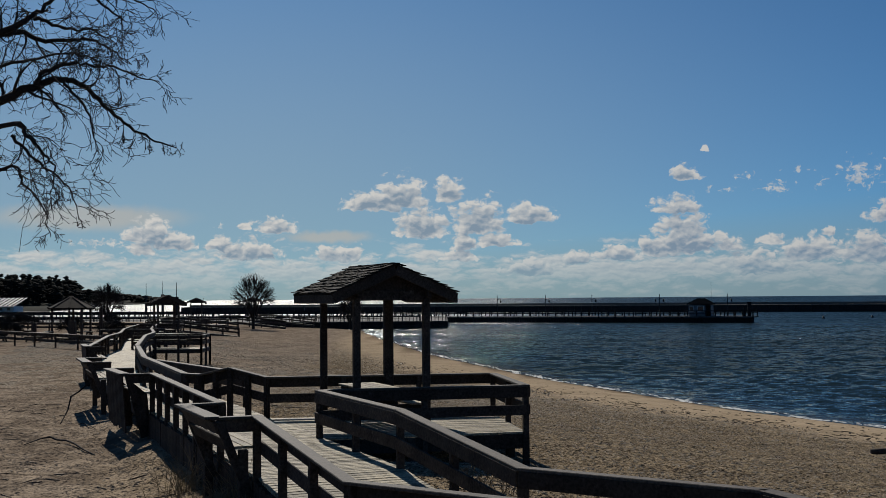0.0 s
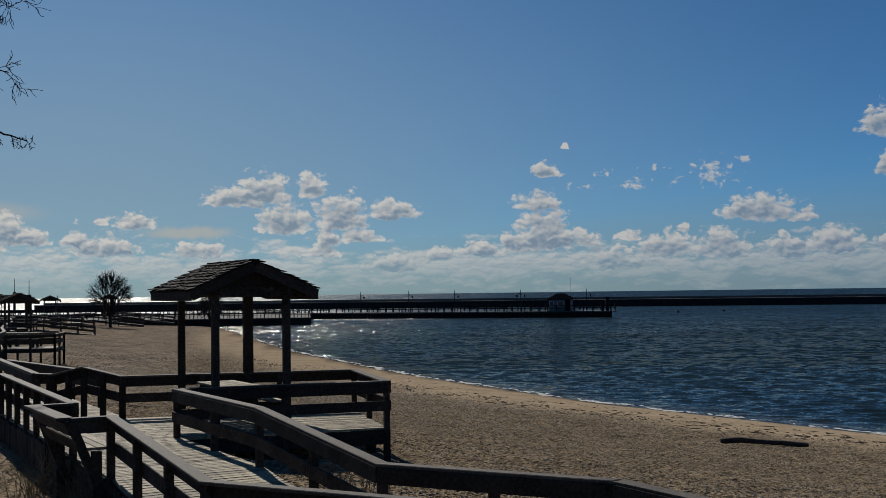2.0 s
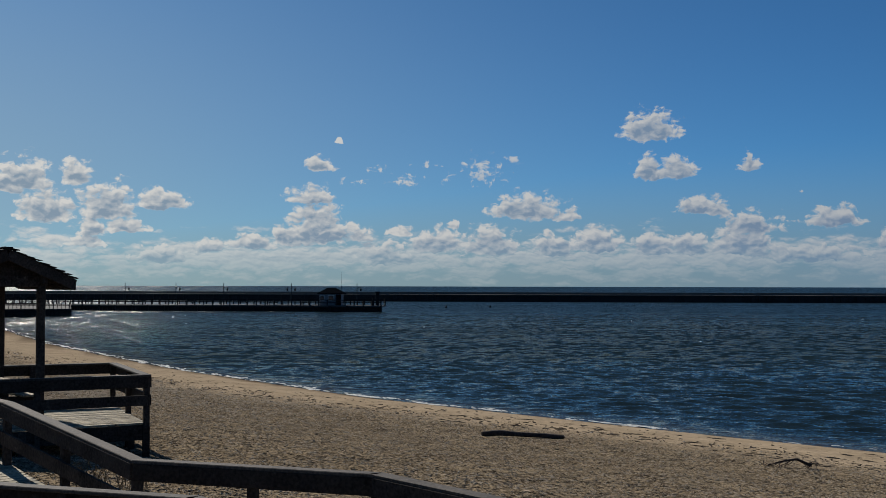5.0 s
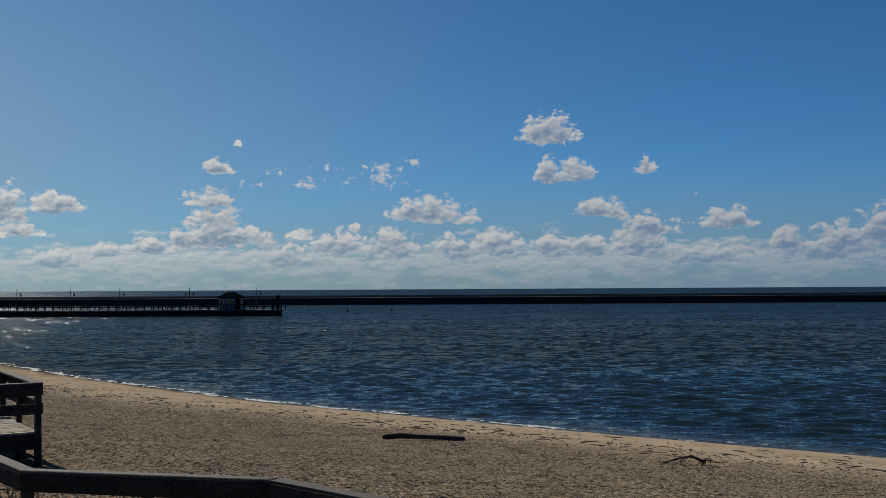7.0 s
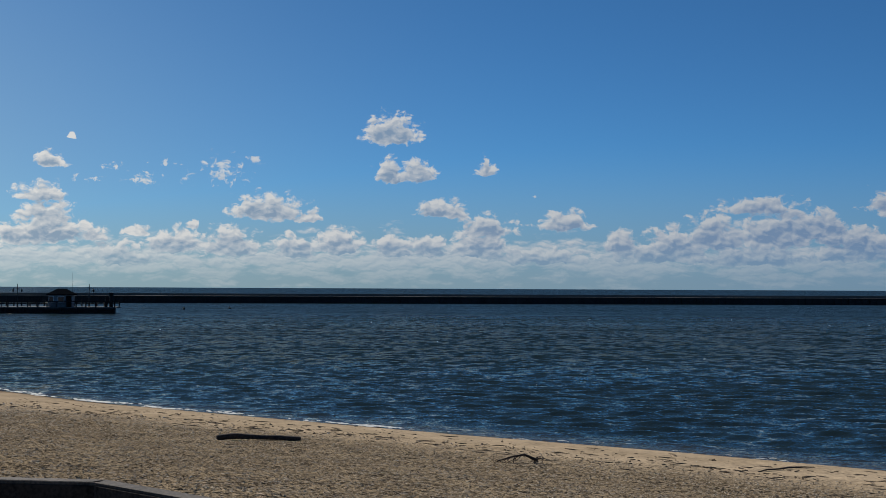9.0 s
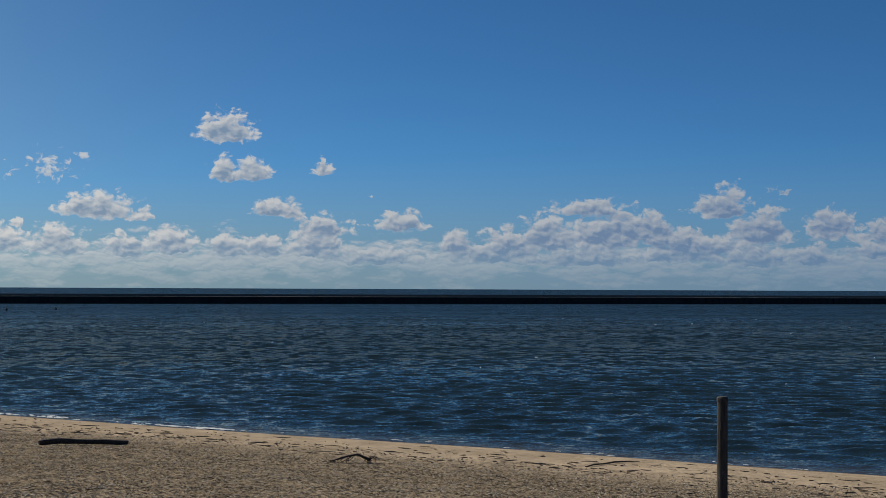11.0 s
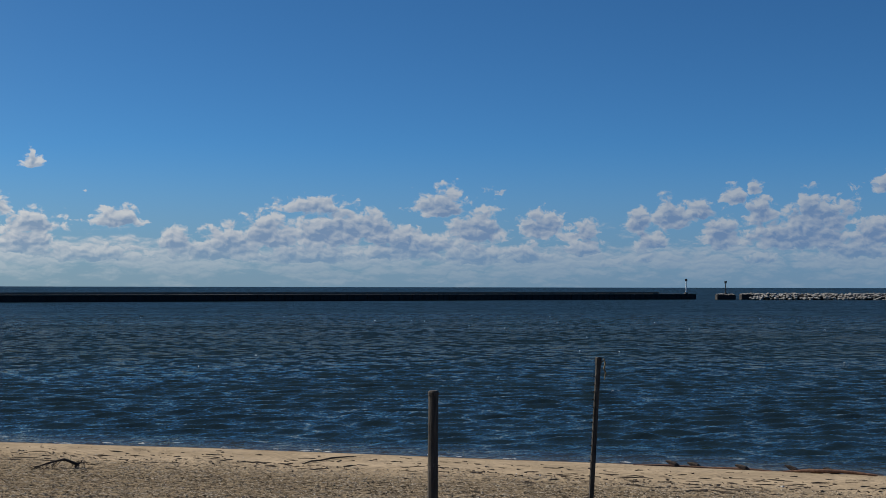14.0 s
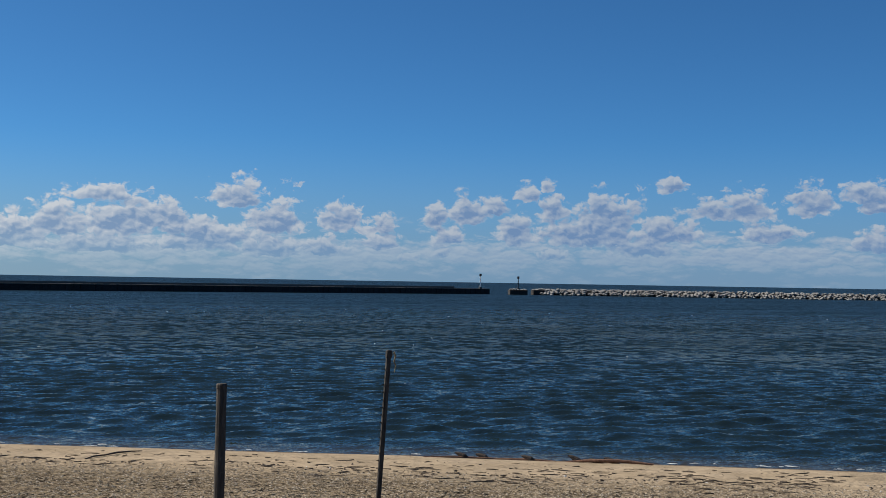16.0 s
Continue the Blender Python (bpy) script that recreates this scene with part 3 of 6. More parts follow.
def ground(x, y):
    z = float(np.interp(inland(x, y), BEACH_S, BEACH_Z))
    if y > 40:
        z -= 0.35 * min(1, (y - 40) / 60) * max(0, min(1, z / 1.5))
    bank = max(0.0, 1 - math.hypot(x, y + 0.4) / 9.0)
    z += (3.4 - z) * (3 * bank ** 2 - 2 * bank ** 3) ** 0.7
    aside = (x + 2.68) * -0.929 - (y - 17.41) * 0.37  # metres out from the landward edge of the boardwalk
    z -= 0.42 * max(0.0, min(1.0, (aside + 0.4) / 1.6)) * math.exp(-((y - 23) / 8.5) ** 2)
    z += 0.27 * math.exp(-((x + 0.2) ** 2 + (y - 19.8) ** 2) / 6.0)  # sand drifted up beside the ramp
    if x < -3 and 8 < y < 60:  # trodden hollows and tracks on the landward side
        z += 0.07 * noise.noise((x * 0.9, y * 0.5, 2)) * min(1, (-3 - x) / 3)
    if y > 205:
        z = z + (-3 - z) * min(1, (y - 205) / 4)
    if z > 0.15:
        z += 0.05 * noise.noise((x * 0.35, y * 0.35, 0)) + 0.025 * noise.noise((x * 1.3, y * 1.3, 5))
    return z


def spaced(lo, fine_lo, fine_hi, hi, step, grow=1.25):
    """Coordinates evenly spaced in a stretch and ever wider outside it."""
    mid = list(np.arange(fine_lo, fine_hi, step))
    out, s = [], step
    while mid[-1] + s < hi:
        s *= grow
        out.append((out[-1] if out else mid[-1]) + s)
        if out[-1] > hi:
            break
    low, s = [], step
    while (low[-1] if low else mid[0]) > lo:
        s *= grow
        low.append((low[-1] if low else mid[0]) - s)
    return low[::-1] + mid + out


def sheet(name, xs, ys, height):
    nx = len(xs)
    vs = [(x, y, height(x, y)) for y in ys for x in xs]
    fs = [[j * nx + i, j * nx + i + 1, (j + 1) * nx + i + 1, (j + 1) * nx + i] for j in range(len(ys) - 1) for i in range(nx - 1)]
    me = bpy.data.meshes.new(name)
    me.from_pydata(vs, [], fs)
    me.shade_smooth()
    return me


gm = sheet("ground", spaced(-900, -14, 38, 700, 0.4), spaced(-500, 1, 50, 900, 0.4), ground)
gm.materials.append(SAND)
zone = gm.color_attributes.new("zone", "FLOAT_COLOR", "POINT")
for i, v in enumerate(gm.vertices):
    s = inland(v.co.x, v.co.y) + 0.8 * noise.noise((v.co.x * 0.25, v.co.y * 0.25, 3))
    up = max(0.0, min(1.0, (s - 5.5) / 4.0))
    trod_shaded = max(0.0, min(1.0, (-3.0 - v.co.x - 0.05 * v.co.y) / 3.0))  # smoother trodden sand landward of the boardwalk, shadow there put into its colour
    wet = max(0.0, min(1.0, (0.9 - s) / 0.7))
    zone.data[i].color = (up * (1 - 0.9 * trod_shaded), wet, trod_shaded, 1)
tagged(new("ground", gm), "pale beach sand strewn with dark litter, sloping to the water", "beach", kind="structure")

FINE = (8.0, 74.0, 2.0, 76.0)  # the stretch of water whose waves are modelled
wx, wy = np.meshgrid(spaced(-4000, FINE[0], FINE[1], 5000, 0.165, 1.1), spaced(-3000, FINE[2], FINE[3], 5000, 0.165, 1.1))
out_of_fine = np.maximum(np.maximum(FINE[0] - wx, wx - FINE[1]), np.maximum(FINE[2] - wy, wy - FINE[3])).clip(0)
far_out = ((np.hypot(wx - 10, wy - 5) - 34) / 46).clip(0, 1)
depth_in = -inland(wx, wy)
calm = (depth_in / 4.5).clip(0.15, 1) * (0.9 + 0.1 * np.sin(0.11 * wx + 0.07 * wy) + 0.08 * np.sin(0.05 * wx - 0.19 * wy + 2))
px, py, pz = wx.copy(), wy.copy(), np.zeros_like(wx)
_r = random.Random(7)
for k in range(40):
    length = 0.5 * 3.8 ** (k / 39)
    heading = radians(234) + _r.gauss(0, 0.34 + 0.16 * (length < 0.9))
    c, s_, p = math.cos(heading), math.sin(heading), _r.uniform(0, 6.3)
    num = 2 * math.pi / length
    high = (0.056 + 0.008 * (length > 0.9)) / num * calm * (1 - far_out) * ((length / (0.165 + 0.1 * out_of_fine) - 2.0) / 2).clip(0, 1)
    turn = num * (c * wx + s_ * wy) + p
    pz += high * np.sin(turn)
    px += 0.85 * high * c * np.cos(turn)
    py += 0.85 * high * s_ * np.cos(turn)
wm = bpy.data.meshes.new("water")
ny, nx = wx.shape
ids = np.arange(nx * ny).reshape(ny, nx)
quads = np.stack((ids[:-1, :-1], ids[:-1, 1:], ids[1:, 1:], ids[1:, :-1]), -1).reshape(-1, 4)
wm.vertices.add(nx * ny)
wm.vertices.foreach_set("co", np.stack((px, py, pz), -1).astype(np.float32).ravel())
wm.loops.add(quads.size)
wm.loops.foreach_set("vertex_index", quads.astype(np.int32).ravel())
wm.polygons.add(len(quads))
wm.polygons.foreach_set("loop_start", np.arange(0, quads.size, 4, dtype=np.int32))
wm.update(calc_edges=True)
wm.shade_smooth()
wm.materials.append(WATER)
open_water = wm.color_attributes.new("offshore", "FLOAT_COLOR", "POINT")
shallows = (1 - depth_in / 3.2).clip(0, 1) ** 2
open_water.data.foreach_set("color", np.stack((far_out, shallows, ((np.hypot(wx, wy) - 110) / 160).clip(0, 1), np.ones_like(wx)), -1).astype(np.float32).ravel())
tagged(new("water", wm), "dark choppy blue-green bay water glittering under the sun", "water", kind="structure")


# ---- boardwalk ----
FLOOR, RAIL = 2.46, 3.34
ALONG = Vector((0.37, -0.929, 0)).normalized()  # the way the boardwalk runs, towards the near ramp
ACROSS = Vector((-ALONG.y, ALONG.x, 0))


def along(p, q, t):
    return Vector(p).lerp(Vector(q), t)


def railing(points, label, category="railing", spacing=1.55, height=0.88, foot=None, side=1, group="boardwalk railings", mid=(0.47,), post=0.105):
    """A rail fence: capped top rail, lower boards and posts set in the sand. points: where the cap runs."""
    pts = [Vector(p) for p in points]
    root = thing("railing", (pts[0].x, pts[0].y, ground(pts[0].x, pts[0].y)), label, category, group)
    for i in range(len(pts) - 1):
        a, b = pts[i], pts[i + 1]
        d = (b - a).normalized()
        n = Vector((-d.y, d.x, 0)).normalized() * side
        part("cap", Build().beam(a - d * 0.03 - Vector((0, 0, 0.02)), b + d * 0.03 - Vector((0, 0, 0.02)), 0.17, 0.04, 0.008), CAP, root, "flat cap board in a sunlit tone")
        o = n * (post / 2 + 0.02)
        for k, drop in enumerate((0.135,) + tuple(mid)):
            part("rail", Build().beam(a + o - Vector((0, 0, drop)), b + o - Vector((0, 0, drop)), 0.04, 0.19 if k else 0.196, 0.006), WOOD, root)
        length = (b - a).length
        count = max(1, round(length / spacing))
        for k in range(count + 1):
            if k == count and i < len(pts) - 2:
                continue
            c = along(a, b, k / count)
            g = ground(c.x, c.y) if foot is None else foot
            part("post", Build().beam((c.x, c.y, min(g - 0.15, c.z - height)), (c.x, c.y, c.z - 0.042), post, post, 0.008, up=n), WOOD, root)
    return root


_plank_meshes = {}


def plank_mesh(width, length):
    key = (round(width, 3), round(length, 2))
    if key not in _plank_meshes:
        _plank_meshes[key] = [Build().box(Matrix.Translation((random.uniform(-0.012, 0.012), 0, 0)), (key[1], key[0], 0.038), 0.005).mesh("deck_board", BOARD) for _ in range(4)]
    return random.choice(_plank_meshes[key])


def planks(root, left0, left1, right0, right1, step=0.148):
    """Boards laid across a walkway whose edges run from left0 to left1 and from right0 to right1."""
    l0, l1, r0, r1 = (Vector(p) for p in (left0, left1, right0, right1))
    count = max(1, round(((l1 + r1) / 2 - (l0 + r0) / 2).length / step))
    for k in range(count):
        t = (k + 0.5) / count
        a, b = l0.lerp(l1, t), r0.lerp(r1, t)
        run = ((l1 + r1) / 2 - (l0 + r0) / 2).normalized()
        x = (b - a).normalized()
        z = x.cross(run)
        if z.z < 0:
            z = -z
        y = z.cross(x)
        m = Matrix((x, y, z)).transposed().to_4x4()
        m.translation = (a + b) / 2 - Vector((0, 0, 0.019 + random.uniform(0, 0.004)))
        m = m @ pose(0, 0, 0, random.uniform(-1.5, 1.5), 0, random.uniform(-0.3, 0.3))
        ob = part("deck_board", plank_mesh(step - 0.027, (b - a).length), BOARD, root)
        ob.matrix_basis = m


def joists(root, a, b):
    a, b = Vector(a), Vector(b)
    low = Vector((0, 0, 0.04 + 0.14))
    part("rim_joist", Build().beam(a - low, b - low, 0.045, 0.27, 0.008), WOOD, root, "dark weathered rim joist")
    for k in range(int((b - a).length / 2.2) + 1):
        c = along(a, b, min(1, k * 2.2 / max(0.1, (b - a).length)))
        g = ground(c.x, c.y)
        if c.z - 0.3 > g:
            part("pile", Build().beam((c.x, c.y, g - 0.2), (c.x, c.y, c.z - 0.05), 0.13, 0.13, 0.01, up=(0, 1, 0)), WOOD, root)


def v(x, y, z):
    return Vector((x, y, z))


# the main run, the landing with its ramps, and the stretch beyond
far_l, far_r = v(-12.9, 44.0, FLOOR), v(-11.2, 44.4, FLOOR)
main_l, main_r = v(-6.75, 27.9, FLOOR), v(-4.75, 28.7, FLOOR)
near_l, near_r = v(-2.68, 17.41, FLOOR), v(-0.62, 18.25, FLOOR)
DROP = 0.32
bend_l, bend_r = v(-1.03, 13.25, FLOOR - DROP), v(0.91, 14.2, FLOOR - DROP)
turn_l, turn_r = v(1.28, 11.54, FLOOR - DROP), v(3.27, 12.45, FLOOR - DROP)
end_l, end_r = v(2.75, 7.85, FLOOR - DROP), v(4.95, 8.25, FLOOR - DROP)
boardwalk = thing("boardwalk", (-3, 20, ground(-3, 20)), "long timber boardwalk of weathered grey planks over the sand", "boardwalk", kind="structure")
for a, b, c, d in ((far_l, main_l, far_r, main_r), (main_l, near_l, main_r, near_r), (near_l, bend_l, near_r, bend_r), (bend_l, turn_l, bend_r, turn_r), (turn_l, end_l, turn_r, end_r)):
    joists(boardwalk, a, b)
    joists(boardwalk, c, d)
    planks(boardwalk, a, b, c, d)


def skirt(root, a, b):
    """Upright boards that close the side of the walkway down to the sand."""
    n = int((b - a).length / 0.19)
    out = Vector((-(b - a).y, (b - a).x, 0)).normalized() * -0.05
    for k in range(n):
        c = along(a, b, (k + 0.5) / n) + out
        part("skirt_board", Build().beam((c.x, c.y, ground(c.x, c.y) - 0.1), (c.x, c.y, c.z - 0.05 + random.uniform(-0.02, 0.02)), 0.175, 0.03, 0.005, up=out), WOOD, root)


skirt(boardwalk, main_l, near_l)
skirt(boardwalk, near_l, bend_l)
UP = Vector((0, 0, RAIL - FLOOR))
railing([near_l + UP, bend_l + UP, turn_l + UP, end_l + UP], "weathered timber railing with a sunlit-toned cap, following the ramp down", side=1, spacing=1.6)
railing([v(-2.27, 22.15, RAIL), v(-0.66, 18.2, RAIL), bend_r + UP, turn_r + UP, end_r + UP], "weathered timber railing along the seaward edge of the ramp", side=-1, spacing=1.9, mid=(0.5,))
railing([v(-6.63, 27.66, RAIL), v(-3.61, 19.64, RAIL)], "weathered timber railing beside the landward edge of the boardwalk", side=1, spacing=1.25)
railing([v(-11.1, 44.1, RAIL), v(-8.8, 35.7, RAIL), v(-5.86, 27.5, RAIL)], "timber railing along the boardwalk's seaward edge", side=-1, spacing=1.7)
railing([v(-5.82, 27.45, RAIL), v(-5.4, 27.08, RAIL), v(-4.65, 26.45, RAIL + 0.18), v(-3.78, 25.95, RAIL)], "short timber railing with a raised middle beside the deck", side=1, spacing=0.62)
railing([v(-9.1, 38.6, RAIL - 0.24), v(-5.0, 30.6, RAIL - 0.18)], "low timber handrail beside the boardwalk", side=-1, spacing=2.0, mid=(0.3,))


def bay_bench(a, b, out, label, boarded=True):
    """A bench built into a bay of the boardwalk: seat, and a back of upright boards that leans outwards, capped."""
    a, b, out = Vector(a), Vector(b), Vector(out).normalized()
    base = (a + b) / 2
    root = thing("bay_bench", (base.x, base.y, ground(base.x, base.y)), label, "bench", "boardwalk benches")
    d = (b - a).normalized()
    lean = out * 0.28
    zt, zs = Vector((0, 0, RAIL)), Vector((0, 0, FLOOR + 0.43))
    flat = lambda p: Vector((p.x, p.y, 0))
    a, b = flat(a), flat(b)
    part("cap", Build().beam(a + out * 0.62 + zt - Vector((0, 0, 0.02)), b + out * 0.62 + zt - Vector((0, 0, 0.02)), 0.24, 0.045, 0.008), CAP, root, "cap board in a sunlit tone")
    for p in (a, b):
        part("cap", Build().beam(p + zt - Vector((0, 0, 0.024)), p + out * 0.55 + zt - Vector((0, 0, 0.024)), 0.16, 0.04, 0.008), CAP, root)
        part("end_board", Build().beam(p + zt - Vector((0, 0, 0.13)), p + out * 0.58 + zt - Vector((0, 0, 0.13)), 0.045, 0.19, 0.008), WOOD, root)
        part("leg", Build().beam(p + out * 0.10 + Vector((0, 0, FLOOR - 0.3)), p + out * 0.55 + zt - Vector((0, 0, 0.06)), 0.12, 0.12, 0.01, up=d), WOOD, root)
        g = ground(p.x, p.y)
        part("prop", Build().beam(p + out * 0.2 + Vector((0, 0, g - 0.2)), p + out * 0.2 + Vector((0, 0, FLOOR + 0.4)), 0.13, 0.13, 0.01, up=d), WOOD, root)
        if not boarded:
            continue
        e = Build()
        for w in (-0.02, 0.02):
            e.v += [p + d * w + q for q in (out * 0.02 + Vector((0, 0, g - 0.1)), out * 0.24 + Vector((0, 0, g - 0.05)), out * 0.62 + zt - Vector((0, 0, 0.05)), out * 0.12 + Vector((0, 0, FLOOR + 0.4)))]
        e.f += [[3, 2, 1, 0], [4, 5, 6, 7], [0, 1, 5, 4], [1, 2, 6, 5], [2, 3, 7, 6], [3, 0, 4, 7]]
        part("end_panel", e, WOOD, root, "dark boarded end")
    for k in range(3):
        o = out * (-0.02 + 0.145 * k)
        part("seat_board", Build().beam(a + o + zs, b + o + zs, 0.135, 0.04, 0.008), BOARD, root)
    if not boarded:
        for up, o in ((RAIL - 0.16, 0.575), (RAIL - 0.4, 0.44)):
            part("back_board", Build().beam(a + out * o + Vector((0, 0, up)), b + out * o + Vector((0, 0, up)), 0.04, 0.21, 0.008, up=Vector((0, 0, 1)) + out * 0.5), WOOD, root)
        return root
    n = int((b - a).length / 0.155)
    for k in range(n):
        c = along(a, b, (k + 0.5) / n)
        g = ground(c.x, c.y)
        part("back_board", Build().beam(c + out * 0.58 + Vector((0, 0, g + random.uniform(0.06, 0.16))), c + out * 0.66 + zt - Vector((0, 0, 0.05)), 0.145, 0.03, 0.005, up=out), WOOD, root)
    return root


LEFT = -ACROSS
bay_bench(v(-3.61, 19.64, 0), v(-2.68, 17.41, 0), LEFT, "timber bench built into a bay of the boardwalk, back leaning outwards", False)
bay_bench(v(-7.62, 29.9, 0), v(-6.63, 27.66, 0), LEFT, "timber bench with a boarded back reaching down to the sand")
bay_bench(v(-13.2, 46.6, 0), v(-12.3, 44.1, 0), LEFT, "weathered bench bay where the boardwalk narrows")
bay_bench(v(-9.95, 35.4, 0), v(-9.0, 32.9, 0), LEFT, "open-backed timber bench built out from the boardwalk edge", False)

# ---- the viewing deck, its shelter and tables ----
D_L, D_B, D_C, D_A = v(-3.78, 25.95, 0), v(1.07, 26.71, 0), v(1.54, 23.03, 0), v(-2.27, 22.15, 0)
viewing_deck = thing("viewing_deck", (-0.8, 24.5, ground(-0.8, 24.5)), "square timber viewing deck raised on posts over the beach", "deck", kind="structure")
_up = Vector((0, 0, FLOOR))
planks(viewing_deck, D_L + _up, D_A + _up, D_B + _up, D_C + _up)
planks(viewing_deck, main_r, near_r, D_L + _up, D_A + _up + ALONG * 0.2)
for a, b in ((D_L, D_B), (D_B, D_C), (D_C, D_A)):
    joists(viewing_deck, a + _up, b + _up)
_top = Vector((0, 0, RAIL))
railing([D_L + _top, D_B + _top, D_C + _top, D_A + _top], "timber railing round three sides of the viewing deck", side=1, spacing=1.9, group="deck railings", mid=(0.47,))


def build_shelter():
    """Open gabled shelter; the ridge runs along y, floor at z 0."""
    root = thing("shelter", (0, 0, 0), "open timber shelter with a low gabled roof of curling wooden shingles", "shelter", "beach shelters")
    hw, hl, eave, rise = 1.275, 1.45, 2.47, 0.56
    for x in (-0.725, 0.725):
        for y in (-1.15, 1.15):
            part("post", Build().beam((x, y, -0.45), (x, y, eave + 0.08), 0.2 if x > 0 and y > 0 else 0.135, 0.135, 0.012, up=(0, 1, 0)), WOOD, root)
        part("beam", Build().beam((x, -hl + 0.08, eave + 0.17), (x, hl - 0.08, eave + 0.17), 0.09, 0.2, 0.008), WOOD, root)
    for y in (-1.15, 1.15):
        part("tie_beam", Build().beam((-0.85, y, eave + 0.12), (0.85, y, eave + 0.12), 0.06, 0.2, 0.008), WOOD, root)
        g = Build()
        for dy in (-0.02, 0.02):
            g.v += [Vector((-0.92, y + dy, eave + 0.2)), Vector((0.92, y + dy, eave + 0.2)), Vector((0, y + dy, eave + rise + 0.06))]
        g.f += [[0, 1, 2], [5, 4, 3], [0, 3, 4, 1], [1, 4, 5, 2], [2, 5, 3, 0]]
        part("gable_board", g, WOOD, root, "dark boarded gable")
    slope = math.hypot(hw, rise)
    for y in (-hl + 0.03, hl - 0.03):
        for s in (-1, 1):
            part("barge_board", Build().beam((s * hw, y, eave + 0.06), (0, y, eave + rise + 0.06), 0.045, 0.2, 0.006), WOOD, root)
    for s in (-1, 1):
        for k in range(4):
            y = -0.95 + k * 0.633
            part("rafter", Build().beam((s * (hw - 0.03), y, eave + 0.055), (0, y, eave + rise + 0.055), 0.045, 0.13, 0.006), WOOD, root)
        part("fascia", Build().beam((s * hw, -hl, eave + 0.05), (s * hw, hl, eave + 0.05), 0.035, 0.17, 0.006), WOOD, root)
        roof = part("roof", Build().beam((s * hw, 0, eave + 0.15), (0, 0, eave + rise + 0.15), 2 * hl - 0.04, 0.025, 0.004), SHINGLE, root, "shingled roof slope")
        d = Vector((-s * hw, 0, rise)).normalized()
        n = Vector((s * rise, 0, hw)).normalized()
        rows = 9
        for r in range(rows):
            yy = -hl - 0.03
            while yy < hl:
                w = random.uniform(0.11, 0.24)
                base = Vector((s * hw, min(yy + w / 2, hl), eave + 0.165)) + d * (r * slope / rows - 0.05 + random.uniform(-0.02, 0.015))
                lift = n * random.uniform(0.012, 0.05)
                tip = base + d * 0.27
                part("shingle", Build().beam(base + lift + n * 0.012, tip, w - 0.008, random.uniform(0.012, 0.024), 0.003, up=n), SHINGLE, roof)
                yy += w
    part("ridge_cap", Build().beam((0, -hl - 0.02, eave + rise + 0.185), (0, hl + 0.02, eave + rise + 0.185), 0.14, 0.025, 0.008), SHINGLE, root)
    return root


def build_table():
    """Picnic table with two benches, its length along y."""
    root = thing("picnic_table", (0, 0, 0), "weathered wooden picnic table with attached benches", "table", "picnic tables")
    for k in range(5):
        part("top_board", Build().beam((-0.32 + 0.16 * k, -0.95, 0.74), (-0.32 + 0.16 * k, 0.95, 0.74), 0.145, 0.04, 0.007), BOARD, root)
    for s in (-1, 1):
        for k in range(2):
            part("seat_board", Build().beam((s * (0.62 + 0.15 * k), -0.95, 0.44), (s * (0.62 + 0.15 * k), 0.95, 0.44), 0.14, 0.04, 0.007), BOARD, root)
        y = s * 0.68
        part("seat_bearer", Build().beam((-0.84, y, 0.36), (0.84, y, 0.36), 0.04, 0.13, 0.006), WOOD, root)
        part("top_bearer", Build().beam((-0.38, y, 0.66), (0.38, y, 0.66), 0.04, 0.12, 0.006), WOOD, root)
        for q in (-1, 1):
            part("leg", Build().beam((q * 0.55, y + 0.045, 0.0), (q * 0.2, y + 0.045, 0.70), 0.04, 0.14, 0.006, up=(0, 1, 0)), WOOD, root)
    return root


TURN = math.degrees(math.atan2(0.37, 0.929))
shelter = build_shelter()
shelter.matrix_basis = pose(-1.45, 25.0, FLOOR, 0, 0, TURN)
table = build_table()
table.matrix_basis = pose(-1.5, 24.75, FLOOR, 0, 0, TURN)


# ---- decks farther along the beach ----
def build_far_deck(w=3.5, d=3.2):
    """A smaller view of the same kind of deck: floor at z 0, rails on three sides."""
    root = thing("beach_deck", (0, 0, 0), "distant weathered timber deck with railings standing over the sand", "deck", "decks along the beach")
    for k in range(int(d / 0.3)):
        part("deck_board", Build().beam((-w / 2, -d / 2 + 0.15 + 0.3 * k, -0.02), (w / 2, -d / 2 + 0.15 + 0.3 * k, -0.02), 0.285, 0.04, 0.006), BOARD, root)
    rim = ((-w / 2, -d / 2), (w / 2, -d / 2), (w / 2, d / 2), (-w / 2, d / 2))
    for i in range(3):
        a, b = Vector((*rim[i], 0)), Vector((*rim[i + 1], 0))
        part("rim_joist", Build().beam(a - Vector((0, 0, 0.13)), b - Vector((0, 0, 0.13)), 0.05, 0.18), WOOD, root)
        part("cap", Build().beam(a + UP * 0.78, b + UP * 0.78, 0.13, 0.035), CAP, root)
        part("rail", Build().beam(a + UP * 0.67, b + UP * 0.67, 0.04, 0.12), WOOD, root)
        part("rail", Build().beam(a + UP * 0.34, b + UP * 0.34, 0.04, 0.2), WOOD, root)
        n = 4 if i != 1 else 3
        for k in range(n):
            c = along(a, b, k / (n - 1))
            part("post", Build().beam(c - Vector((0, 0, 1.1)), c + UP * 0.78, 0.11, 0.11), WOOD, root)
    return root


